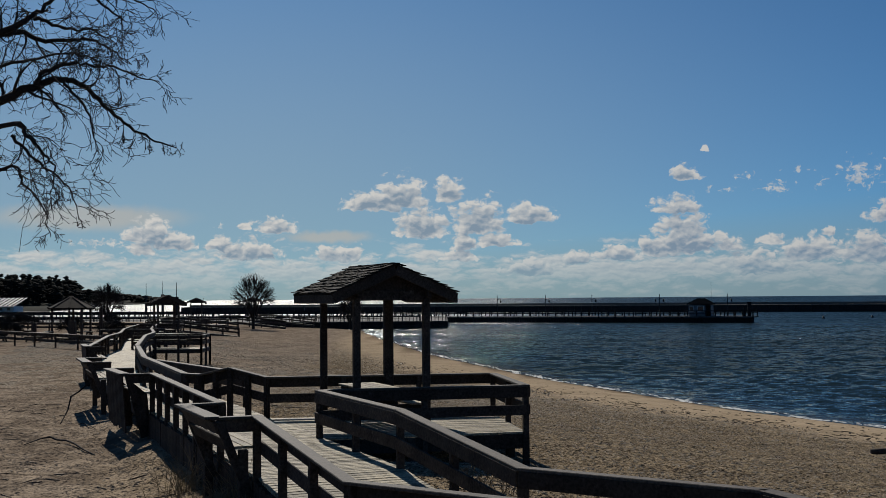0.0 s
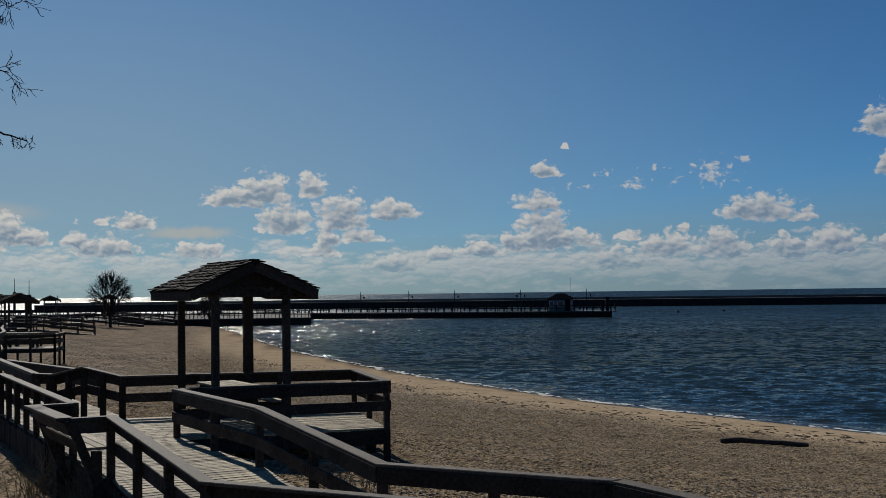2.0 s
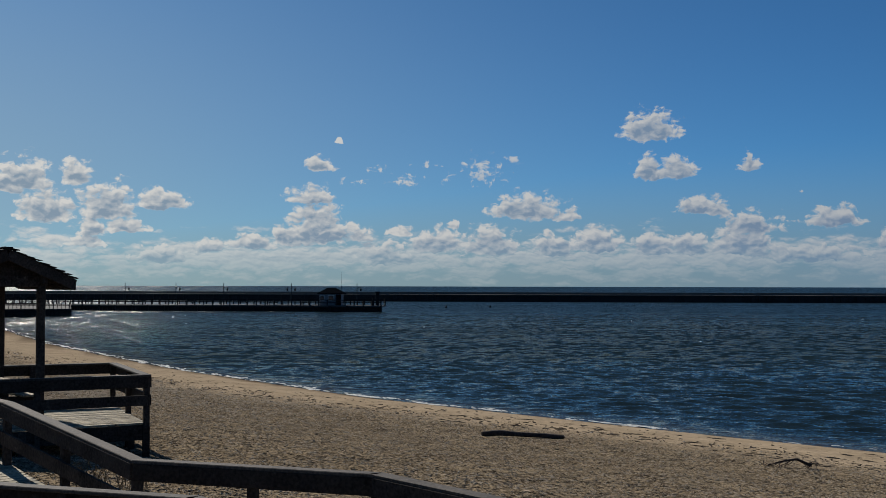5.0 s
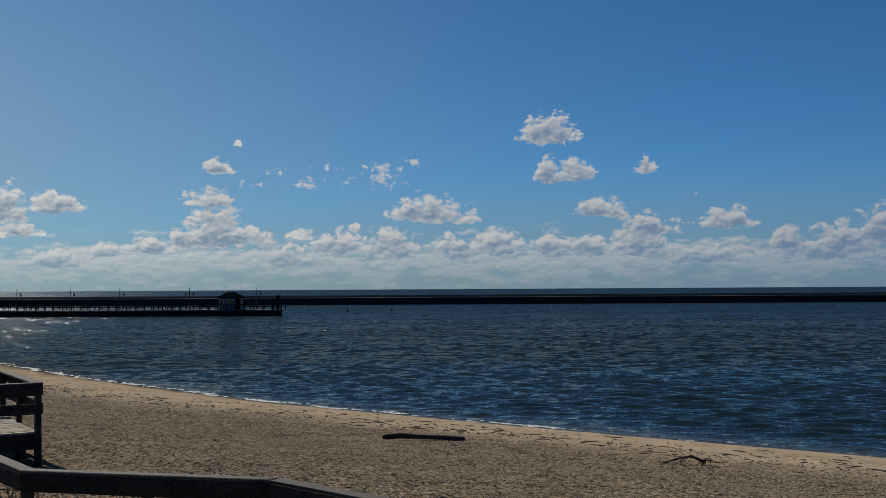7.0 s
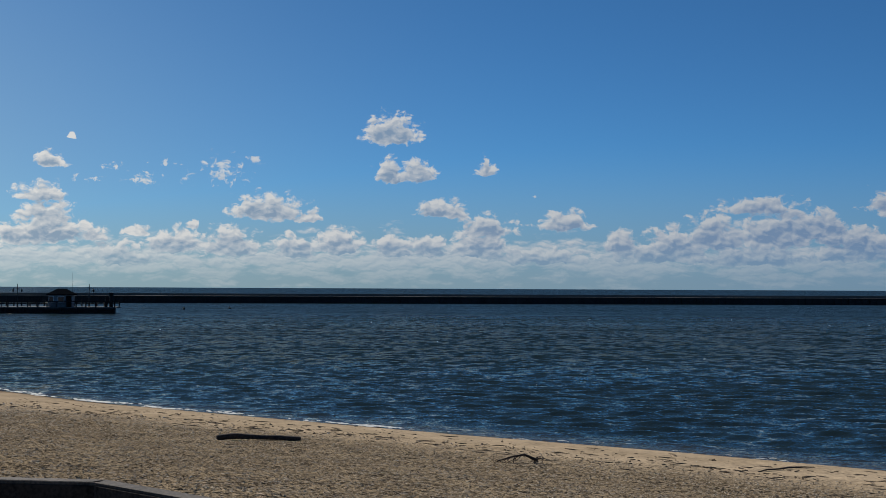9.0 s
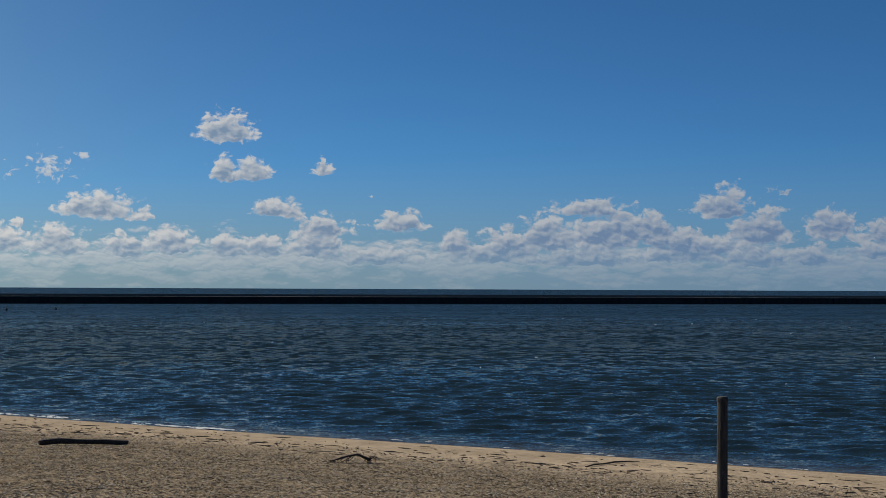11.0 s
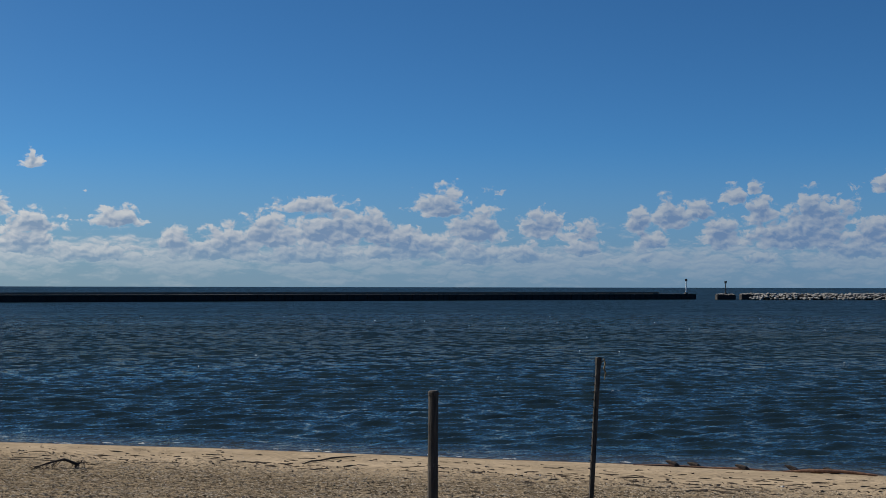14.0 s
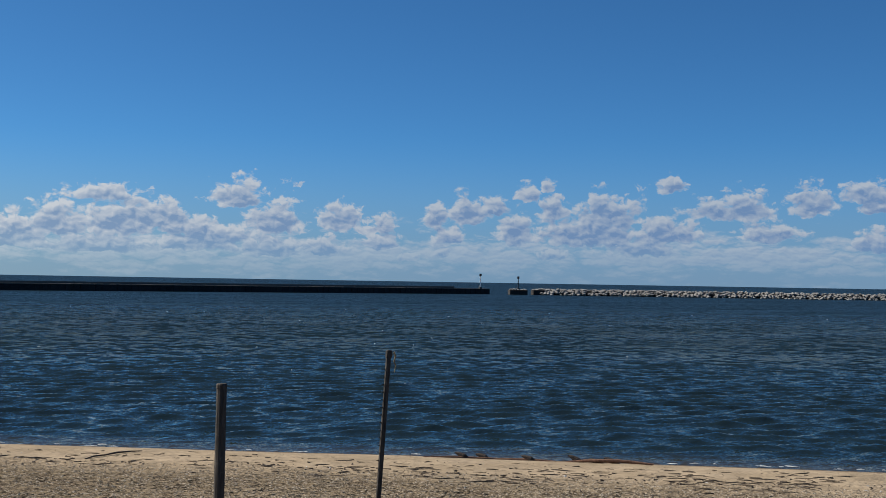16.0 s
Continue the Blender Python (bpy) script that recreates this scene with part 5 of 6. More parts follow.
rnd = random.Random(11)
J0, J1 = Vector((428.5, 216, 0)), Vector((560, 20, 0))
jetty = thing("rock_jetty", (480, 120, -2), "jetty of heaped pale grey granite boulders", "jetty", kind="structure")
jd = (J1 - J0).normalized()
jn = Vector((jd.y, -jd.x, 0))
heap_rest = Build()
count = 0
for k in range(2900):
    s = rnd.uniform(6.5, 236)
    o = rnd.uniform(-5, 5)
    z = 2.1 * (1 - max(0, abs(o) - 1) / 4.6) + rnd.uniform(-0.6, 0.15)
    c = J0 + jd * (s + 3) + jn * o + Vector((0, 0, max(z, -0.4)))
    b = Build()
    if o < 1 and count < 290 and s < 150:
        boulder(b, c, rnd.uniform(0.4, 0.75), rnd)
        part("boulder", b, PALE_ROCK, jetty)
        count += 1
    else:
        boulder(heap_rest, c, rnd.uniform(0.4, 0.75), rnd)
tagged(part("boulder", heap_rest, PALE_ROCK, jetty), kind="stuff")
# added dark filler, so that gaps between the boulders look shadowed
part("core", Build().beam(J0 + jd * 11 + Vector((0, 0, 0.3)), J0 + jd * 238 + Vector((0, 0, 0.3)), 4.5, 2.8, 0.6), STEEL_WALL, jetty, "dark core standing for the shadow between the boulders")
for s0, s1, top in ((-2.9, 4.1, 2.2), (6.3, 10.9, 2.3)):
    crib = part("jetty_head", Build().beam(J0 + jd * s0 + Vector((0, 0, top / 2 - 0.6)), J0 + jd * s1 + Vector((0, 0, top / 2 - 0.6)), 7.0, top + 0.6, 0.15), STEEL_WALL, jetty, "dark timber crib at the head")
    heaped_on = Build()
    for k in range(int((s1 - s0) * 9)):
        boulder(heaped_on, J0 + jd * rnd.uniform(s0 + 0.4, s1 - 0.4) + jn * rnd.uniform(-3.2, 2) + Vector((0, 0, top - 0.35 + rnd.uniform(-0.1, 0.25))), rnd.uniform(0.25, 0.5), rnd)
    tagged(part("fill_stones", heaped_on, PALE_ROCK, crib), kind="stuff")

# ---- trees ----
def twig_out(bd, p, d, r, length, level, rnd, droop, spread=0.75, kids=4, least=0.0065):
    """A branch that bends steadily, hangs, turns up at its tip and forks, thinner each time."""
    n = 7 if level > 1 else 6
    pts, rad = [p.copy()], [r]
    bend = Vector((rnd.gauss(0, 1), rnd.gauss(0, 1), rnd.gauss(0, 1))) * 0.13
    for k in range(n):
        wob = Vector((rnd.gauss(0, 1), rnd.gauss(0, 1), rnd.gauss(0, 1))) * 0.11
        hang = droop * (1.5 if level < 2 else 0.6) * (1 if k < n * 0.6 else -0.9)
        d = (d + bend + wob + Vector((0, 0, hang))).normalized()
        p = p + d * length / n
        pts.append(p.copy())
        rad.append(max(least, r * (1 - 0.75 * (k + 1) / n)))
    bd.tube(pts, rad, 6 if r > 0.05 else (4 if r > 0.02 else 3), cap=False)
    if level == 0:
        return
    for k in range(kids):
        i = rnd.randint(2, n)
        side = Vector((rnd.gauss(0, 1), rnd.gauss(0, 1), rnd.gauss(0, 0.8)))
        fwd = (pts[i] - pts[i - 1]).normalized()
        side = (side - fwd * side.dot(fwd)).normalized()
        nd = (fwd * (1 - spread * 0.35) + side * spread).normalized()
        twig_out(bd, pts[i].copy(), nd, max(0.006, rad[i] * 0.72), length * rnd.uniform(0.4, 0.8), level - 1, rnd, droop, spread, kids, least)


def limb(bd, ctrl, r0, r1, rnd, level=3, droop=-0.085, length=1.0, every=0.21):
    """A guided limb through a few control points, forking all along."""
    c = [Vector(p) for p in ctrl]
    pts = []
    for i in range(len(c) - 1):
        p0, p1, p2, p3 = c[max(i - 1, 0)], c[i], c[i + 1], c[min(i + 2, len(c) - 1)]
        for k in range(6):
            t = k / 6
            q = 0.5 * (2 * p1 + (p2 - p0) * t + (2 * p0 - 5 * p1 + 4 * p2 - p3) * t * t + (3 * p1 - p0 - 3 * p2 + p3) * t ** 3)
            pts.append(q + Vector((rnd.gauss(0, 0.02), rnd.gauss(0, 0.02), rnd.gauss(0, 0.02))))
    pts.append(c[-1])
    rad = [r0 + (r1 - r0) * (i / (len(pts) - 1)) ** 0.8 for i in range(len(pts))]
    bd.tube(pts, rad, 7, cap=False)
    run = 0.0
    for i in range(1, len(pts)):
        run += (pts[i] - pts[i - 1]).length
        if run > every:
            run = 0.0
            fwd = (pts[i] - pts[i - 1]).normalized()
            side = Vector((rnd.gauss(0, 1), rnd.gauss(0, 1), rnd.gauss(0.1, 0.9)))
            side = (side - fwd * side.dot(fwd)).normalized()
            twig_out(bd, pts[i].copy(), (fwd * 0.6 + side * 0.8).normalized(), max(0.012, rad[i] * 0.5), length * rnd.uniform(0.6, 1.25) * (1.15 - 0.85 * i / len(pts)), level - 1, rnd, droop)


rnd = random.Random(5)
T0 = Vector((-13.2, 26.6, ground(-13.2, 26.6)))
big_tree = thing("bare_tree", T0, "large leafless tree with long drooping branches", "tree")
trunk = Build().tube([T0 - Vector((0, 0, 0.3)), T0 + Vector((0, 0, 0.5)), T0 + Vector((0.15, 0, 2.6)), T0 + Vector((0.1, 0.1, 5.2)), T0 + Vector((0.3, 0, 8)), T0 + Vector((0.2, 0.1, 11))], [0.55, 0.42, 0.36, 0.32, 0.22, 0.08], 12)
part("trunk", trunk, BARK, big_tree, smooth=True)
crown = Build()
limb(crown, [(-13.1, 26.6, 8.04), (-9.36, 25.54, 9.24), (-8.61, 25.8, 9.62), (-8.12, 25.96, 9.76), (-7.62, 26.11, 9.49), (-7.1, 26.26, 9.01), (-6.52, 26.41, 8.59), (-5.85, 26.56, 8.33)], 0.12, 0.012, rnd)
limb(crown, [(-8.66, 25.57, 9.56), (-8.39, 25.66, 9.89), (-8.01, 25.79, 10.08), (-7.67, 25.89, 10.06), (-7.11, 26.05, 10.02), (-6.59, 26.18, 9.86), (-6.15, 26.29, 9.74)], 0.06, 0.01, rnd)
limb(crown, [(-13.1, 26.6, 9.83), (-9.51, 25.91, 10.73), (-8.63, 26.21, 10.65), (-7.85, 26.46, 10.73), (-7.38, 26.59, 10.57), (-6.88, 26.73, 10.22)], 0.085, 0.01, rnd)
limb(crown, [(-13.1, 26.6, 9.73), (-9.23, 25.16, 10.63), (-8.6, 25.38, 10.99), (-8.19, 25.52, 11.44), (-7.96, 25.59, 11.88)], 0.1, 0.02, rnd)
limb(crown, [(-7.54, 25.41, 11.59), (-6.98, 25.56, 11.08), (-6.62, 25.66, 10.86)], 0.04, 0.008, rnd)
limb(crown, [(-8.76, 25.86, 11.08), (-8.21, 26.04, 10.92), (-7.65, 26.21, 10.86), (-7.13, 26.35, 10.61)], 0.05, 0.008, rnd)
limb(crown, [(-13.1, 26.6, 7.41), (-9.15, 24.98, 8.61), (-8.63, 25.16, 8.38), (-8.31, 25.27, 8.04), (-8.13, 25.33, 7.75), (-8.2, 25.3, 7.21)], 0.07, 0.01, rnd)
limb(crown, [(-13.1, 26.6, 6.6), (-9.42, 25.73, 7.8), (-8.99, 25.88, 7.51), (-8.61, 26.01, 7.03), (-8.44, 26.07, 6.36)], 0.05, 0.008, rnd)
limb(crown, [(-9.25, 25.9, 8.55), (-8.81, 26.05, 8.07), (-8.14, 26.27, 7.48), (-7.92, 26.34, 6.74)], 0.045, 0.008, rnd)
limb(crown, [(-8.09, 25.66, 9.69), (-7.64, 25.79, 9.13), (-7.47, 25.84, 8.53), (-7.36, 25.87, 8.1)], 0.04, 0.008, rnd)
limb(crown, [(-13.1, 26.6, 9.19), (-9.64, 26.29, 10.09), (-8.98, 26.52, 10.32), (-8.3, 26.74, 10.48), (-7.61, 26.95, 10.33), (-7.19, 27.06, 9.96)], 0.05, 0.008, rnd)
limb(crown, [(-7.11, 26.05, 11.69), (-6.54, 26.2, 11.47), (-6.13, 26.29, 11.21)], 0.03, 0.008, rnd)
limb(crown, [(-13.1, 26.7, 8.0), (-16, 27.5, 9.6), (-18.5, 28, 9.0)], 0.14, 0.02, rnd, level=2)
limb(crown, [(-13.1, 26.7, 9.0), (-13.6, 30, 10.6), (-14, 33, 10.0)], 0.13, 0.02, rnd, level=2)
part("crown", crown, BARK, big_tree)


def round_tree(at, h, w, seed, label, kids=5):
    """A smaller leafless tree whose branches fan upwards into a rounded crown."""
    rnd = random.Random(seed)
    a = Vector(at)
    root = thing("bare_tree", a, label, "tree", "leafless shore trees")
    part("trunk", Build().tube([a - Vector((0, 0, 0.3)), a + Vector((0, 0, h * 0.12)), a + Vector((0, 0, h * 0.25))], [w * 0.035, w * 0.03, w * 0.026], 8), BARK, root)
    b = Build()
    mid = a + Vector((0, 0, h * 0.52))

    def reach(t, u, f):
        """A place at share f of the way out to the dome's skin."""
        return mid + Vector((math.cos(t) * math.sin(u) * w * 0.5, math.sin(t) * math.sin(u) * w * 0.5, math.cos(u) * h * 0.48)) * f

    def stem(p, q, r0, r1, sag):
        m = p.lerp(q, 0.5) + Vector((rnd.gauss(0, 0.08), rnd.gauss(0, 0.08), sag))
        b.tube([p, p.lerp(m, 0.6) + Vector((0, 0, sag * 0.4)), m.lerp(q, 0.5), q], [r0, r0 * 0.8, (r0 + r1) / 2, r1], 4, cap=False)

    for k in range(18):
        t, u = k * 2.4 + rnd.uniform(-0.3, 0.3), math.acos(1 - 1.05 * (k + 0.5) / 18)
        base = a + Vector((0, 0, h * rnd.uniform(0.05, 0.22)))
        fork = reach(t, u, rnd.uniform(0.3, 0.5)) - Vector((0, 0, 0.06 * h))
        stem(base, fork, w * 0.014, w * 0.01, -0.03 * h)
        for j in range(kids):
            t1, u1 = t + rnd.gauss(0, 0.42) / max(0.4, math.sin(u)), u + rnd.gauss(0, 0.28)
            knee = reach(t1, u1, rnd.uniform(0.62, 0.8))
            stem(fork, knee, w * 0.008, w * 0.005, -0.02 * h)
            for i in range(9):
                tip = reach(t1 + rnd.gauss(0, 0.22) / max(0.4, math.sin(u1)), u1 + rnd.gauss(0, 0.17), rnd.uniform(0.85, 1.06))
                stem(knee.lerp(fork, rnd.uniform(0, 0.5)), tip, w * 0.004, w * 0.0022, -0.012 * h)
    part("crown", b, BARK, root)
    return root


round_tree((-26.0, 166, ground(-26, 166)), 7.6, 6.3, 21, "leafless rounded tree behind the far shelters", 4)
round_tree((-14.6, 190, ground(-14.6, 190)), 5.0, 5.0, 22, "leafless rounded tree near the quay", 4)
round_tree((-41, 148, ground(-41, 148)), 5.4, 4.6, 23, "leafless tree on the landward side")
for i, (x, y, h, w) in enumerate(((-36.6, 101, 1.7, 3.4), (-33.4, 109, 1.9, 3.0), (-31.2, 114, 1.6, 3.2), (-45, 128, 2.0, 5.0))):
    round_tree((x, y, ground(x, y)), h, w, 60 + i, "low leafless thicket beside the pavilion", 6)
round_tree((-41.5, 152, ground(-41.5, 152)), 1.7, 2.4, 24, "low leafless shrub on the sand")

# ---- the far shore ----
hill = sheet("far_shore", list(np.arange(-420, -184, 6.0)), list(np.arange(560, 760, 8.0)), lambda x, y: -3 + 9 * max(0, min(1, (-180 - x) / 110)) ** 0.8 * max(0, min(1, (y - 565) / 60)) + 4.2 * max(0, min(1, (y - 560) / 14)))
hill.materials.append(PINE)
tagged(new("far_shore", hill), "low wooded shore across the water", "shore", kind="structure")
rnd = random.Random(31)
woods = Build()
for k in range(420):
    x = rnd.uniform(-345, -190)
    y = rnd.uniform(600, 690)
    tall = (7.5 + 6.5 * max(0, min(1, (-190 - x) / 20))) * rnd.uniform(0.75, 1.15)
    base = 1.0 + 4 * max(0, min(1, (-165 - x) / 110)) * max(0, min(1, (y - 565) / 60))
    woods.tube([(x, y, base - 1), (x, y, base + tall * 0.5)], [0.3, 0.15], 4, cap=False)
    for j in range(44):
        t = rnd.random()
        r = tall * 0.24 * (1.15 - t) + 0.4
        c = Vector((x + rnd.gauss(0, r * 0.6), y + rnd.gauss(0, r * 0.6), base + tall * (0.2 + 0.8 * t)))
        boulder(woods, c, rnd.uniform(0.45, 1.0), rnd)
beyond = sheet("farther_shore", list(np.arange(-640, -300, 10.0)), list(np.arange(1380, 1500, 12.0)), lambda x, y: -2 + max(0, min(1, (-312 - x) / 120)) * 9 * max(0, min(1, (y - 1385) / 40)) + 3 * max(0, min(1, (y - 1380) / 12)))
beyond.materials.append(PINE)
tagged(new("farther_shore", beyond), "distant low wooded point across the bay", "shore", kind="structure")
for k in range(330):
    x, y = rnd.uniform(-520, -318), rnd.uniform(1400, 1470)
    base = max(0, min(1, (-312 - x) / 120)) * 8
    for j in range(8):
        boulder(woods, Vector((x + rnd.gauss(0, 2.2), y + rnd.gauss(0, 2.2), base + rnd.uniform(0, 3.5 + 5 * max(0, min(1, (-312 - x) / 100))))), rnd.uniform(1.1, 2.3), rnd)
tagged(part("far_woods", woods, PINE, None), "dark evergreen woods along the far shore", "woods", kind="stuff")
house = thing("white_building", (-157, 420, 0), "long low white building by the water", "building")
part("wall", Build().box(Matrix.Translation((-160, 420, 2.1)), (26, 9, 2.0), 0.05), PAINTED, house)
part("roof", Build().beam((-160, 412, 3.0), (-160, 426, 5.95), 28, 0.2, 0.05, up=(0, -0.2, 1)), METAL_ROOF, house, "bright pale metal roof")
for k in range(18):
    part("roof_seam", Build().beam((-173 + 1.55 * k, 411.9, 3.25), (-173 + 1.55 * k, 426, 6.2), 0.16, 0.25, 0.02), ROOF, house)
for k in range(9):
    part("window", Build().box(Matrix.Translation((-170.5 + 2.7 * k, 415.45, 2.2)), (1.2, 0.1, 1.0), 0.02), GLASS_DARK, house)
isle = Build().box(Matrix.Translation((-185, 425, 0)), (85, 30, 2.4), 0.4)
tagged(part("shore_bank", isle, STEEL_WALL, None), "dark bulkhead under the white building", "bank", kind="structure")
for x, y, h in ((-98, 400, 10.5), (-93, 402, 11.2), (-66, 300, 9.2)):
    mast = thing("channel_marker", (x, y, -1), "tall slender dark marker tower in the water", "marker", "channel markers")
    part("shaft", Build().tube([(x, y, -2), (x, y, h * 0.45), (x, y, h * 0.5), (x, y, h)], [0.55, 0.3, 0.12, 0.06], 8), IRON, mast)
    part("board", Build().box(Matrix.Translation((x, y, h * 0.55)), (1.1, 0.12, 1.2), 0.02), IRON, mast, "dark marker board")

# ---- driftwood, litter and grass on the beach ----
def log(pts, radii, material, label, name="driftwood_log"):
    p = [Vector((x, y, ground(x, y) + dz)) for x, y, dz in pts]
    root = thing(name, p[0], label, "driftwood", "driftwood")
    part("trunk", Build().tube(p, radii, 9), material, root, smooth=False)
    return root, p


log([(10.93, 31.3, 0.05), (11.0, 31.3, 0.06), (11.4, 31.2, 0.12), (11.8, 31.15, 0.115), (12.2, 31.25, 0.09), (12.6, 31.15, 0.085), (13.1, 31.2, 0.06), (13.32, 31.25, 0.05)], [0.06, 0.075, 0.085, 0.07, 0.065, 0.068, 0.065, 0.05], DRIFT, "dark driftwood log lying on the open sand")
rnd = random.Random(41)
brush, bp = log([(15.75, 24.85, 0.02), (16.05, 24.72, 0.13), (16.4, 24.65, 0.19), (16.7, 24.55, 0.07)], [0.012, 0.02, 0.03, 0.04], DRIFT, "washed-up branch with a tangle of roots", "driftwood_branch")
tangle = Build()
for k in range(11):
    d = Vector((rnd.gauss(0, 1), rnd.gauss(0, 0.8), rnd.uniform(-0.3, 0.45))).normalized()
    twig_out(tangle, bp[3] + Vector((rnd.uniform(-0.15, 0.15), rnd.uniform(-0.15, 0.15), 0.06)), d, 0.013, rnd.uniform(0.13, 0.28), 1, rnd, -0.12, 0.7, 2)
for k in range(7):
    twig_out(tangle, bp[1].lerp(bp[2], rnd.random()), Vector((-1 + rnd.gauss(0, 0.2), rnd.gauss(0, 0.3), rnd.uniform(-0.4, 0.2))).normalized(), 0.011, rnd.uniform(0.3, 0.6), 1, rnd, -0.06, 0.4, 2)
tagged(part("root_tangle", tangle, DRIFT, brush, "tangle of thin roots"), kind="stuff")
log([(21.55, 22.1, 0.01), (22.0, 22.25, 0.04), (22.4, 22.3, 0.03), (22.9, 22.42, 0.045), (23.4, 22.4, 0.03), (23.9, 22.5, 0.01)], [0.012, 0.022, 0.02, 0.024, 0.018, 0.008], DRIFT, "thin driftwood branch near the water's edge", "driftwood_branch")
log([(30.95, 13.6, 0.0), (31.05, 13.1, 0.05), (31.15, 12.6, 0.07), (31.3, 12.2, 0.08), (31.4, 11.8, 0.06), (31.52, 11.3, 0.02)], [0.025, 0.042, 0.05, 0.046, 0.04, 0.025], ROTTEN, "rotten reddish log half buried at the waterline")
log([(29.3, 17.2, -0.01), (29.8, 16.5, 0.01), (30.4, 15.5, 0.0), (30.7, 14.6, 0.015), (30.95, 13.9, -0.01)], [0.03, 0.05, 0.045, 0.05, 0.03], ROTTEN, "low rotten timber nearly covered by wet sand")
for x, y, h in ((29.93, 16.39, 0.15), (30.38, 15.97, 0.12), (30.67, 14.69, 0.12), (31.07, 13.46, 0.18), (31.21, 12.93, 0.09), (31.5, 12.58, 0.14)):
    p = Vector((x, y, ground(x, y)))
    root = thing("stump", p, "dark broken stub of wood sticking out of wet sand", "driftwood", "waterline stubs")
    part("stub", Build().tube([p + Vector((0.1, -0.3, -0.05)), p + Vector((0.04, -0.12, h * 0.35)), p + Vector((0, 0.04, h * 0.8)), p + Vector((-0.04, 0.14, h))], [0.04, 0.08, 0.055, 0.015], 7), DRIFT, root)
log([(-9.9, 31.4, 0.02), (-9.9, 31.7, 0.15), (-9.89, 32.0, 0.31), (-9.9, 32.3, 0.6), (-9.75, 32.5, 0.68), (-9.5, 32.8, 0.9)], [0.014, 0.018, 0.02, 0.022, 0.02, 0.014], BARK, "fallen branch leaning against a boardwalk bench", "fallen_branch")
log([(-9.67, 28.05, 0.02), (-9.5, 28.7, 0.07), (-9.3, 28.75, 0.1), (-9.05, 28.5, 0.07), (-8.75, 28.2, 0.08), (-8.45, 27.8, 0.06), (-8.0, 27.1, 0.04), (-7.6, 26.5, 0.02)], [0.01, 0.018, 0.024, 0.022, 0.02, 0.022, 0.018, 0.012], BARK, "fallen branch lying on trodden sand", "fallen_branch")
log([(-9.35, 31.1, 0.01), (-9.2, 31.0, 0.05), (-9.0, 30.7, 0.04), (-8.8, 30.3, 0.05), (-8.6, 30.0, 0.01)], [0.006, 0.011, 0.012, 0.01, 0.006], BARK, "thin crooked twig lying on trodden sand", "fallen_branch")


def tuft(x, y, n, h, seed):
    r = random.Random(seed)
    root = thing("grass_tuft", (x, y, ground(x, y)), "dry straw-coloured beach grass beside the timber", "grass", "grass tufts")
    b = Build()
    for k in range(n):
        p = Vector((x + r.gauss(0, 0.22), y + r.gauss(0, 0.22), 0))
        p.z = ground(p.x, p.y) - 0.03
        d = Vector((r.gauss(0, 0.3), r.gauss(0, 0.3), 1)) * h * r.uniform(0.5, 1.1)
        q = p + d * 0.55
        e = p + d + Vector((d.x, d.y, -0.1)) * 0.5
        b.tube([p, q, e], [0.006, 0.005, 0.001], 3, cap=False)
    tagged(part("grass", b, STRAW, root), kind="stuff")


for i, (x, y, n, h) in enumerate(((-3.7, 20.2, 50, 0.55), (-3.2, 18.9, 60, 0.6), (-3.3, 18.2, 70, 0.5), (-2.8, 17.2, 60, 0.5), (-2.0, 15.6, 50, 0.45), (0.4, 19.2, 30, 0.4), (0.9, 18.4, 35, 0.45), (0.2, 17.5, 30, 0.4), (-4.4, 20.5, 70, 0.8), (-10.5, 55.5, 60, 0.6))):
    tuft(x, y, n, h, 100 + i)

rnd = random.Random(77)
litter, shells = Build(), Build()
for k in range(48000):
    y = 2 + 83 * rnd.random() ** 1.6
    x = rnd.uniform(-16, 36)
    s = float(inland(x, y))
    if x < -3.2 - 0.25 * (y - 20) and noise.noise((x * 0.45, y * 0.3, 6)) < rnd.uniform(0.1, 0.5):
        continue
    wrack = abs(s - 6.2 - 1.2 * noise.noise((y * 0.15, x * 0.15, 2))) < 0.7
    if s < 2.5 or (s < 6 and not wrack and rnd.random() < 0.9):
        continue
    size = rnd.uniform(0.006, 0.017) * (2.2 if wrack and rnd.random() < 0.3 else 1) * max(1, y / 38)
    long = size * rnd.uniform(1, 1.9)
    m = pose(x, y, ground(x, y) + size * 0.25, rnd.uniform(-25, 25), rnd.uniform(-25, 25), rnd.uniform(0, 360))
    b = shells if rnd.random() < 0.08 else litter
    n = len(b.v)
    for c in ((-long, -size, 0), (long, -size * 0.7, 0), (0.2 * long, size, 0), (0, 0, size * 0.9)):
        b.v.append(m @ Vector(c))
    b.f += [[n, n + 1, n + 3], [n + 1, n + 2, n + 3], [n + 2, n, n + 3], [n, n + 2, n + 1]]
clods = Build()
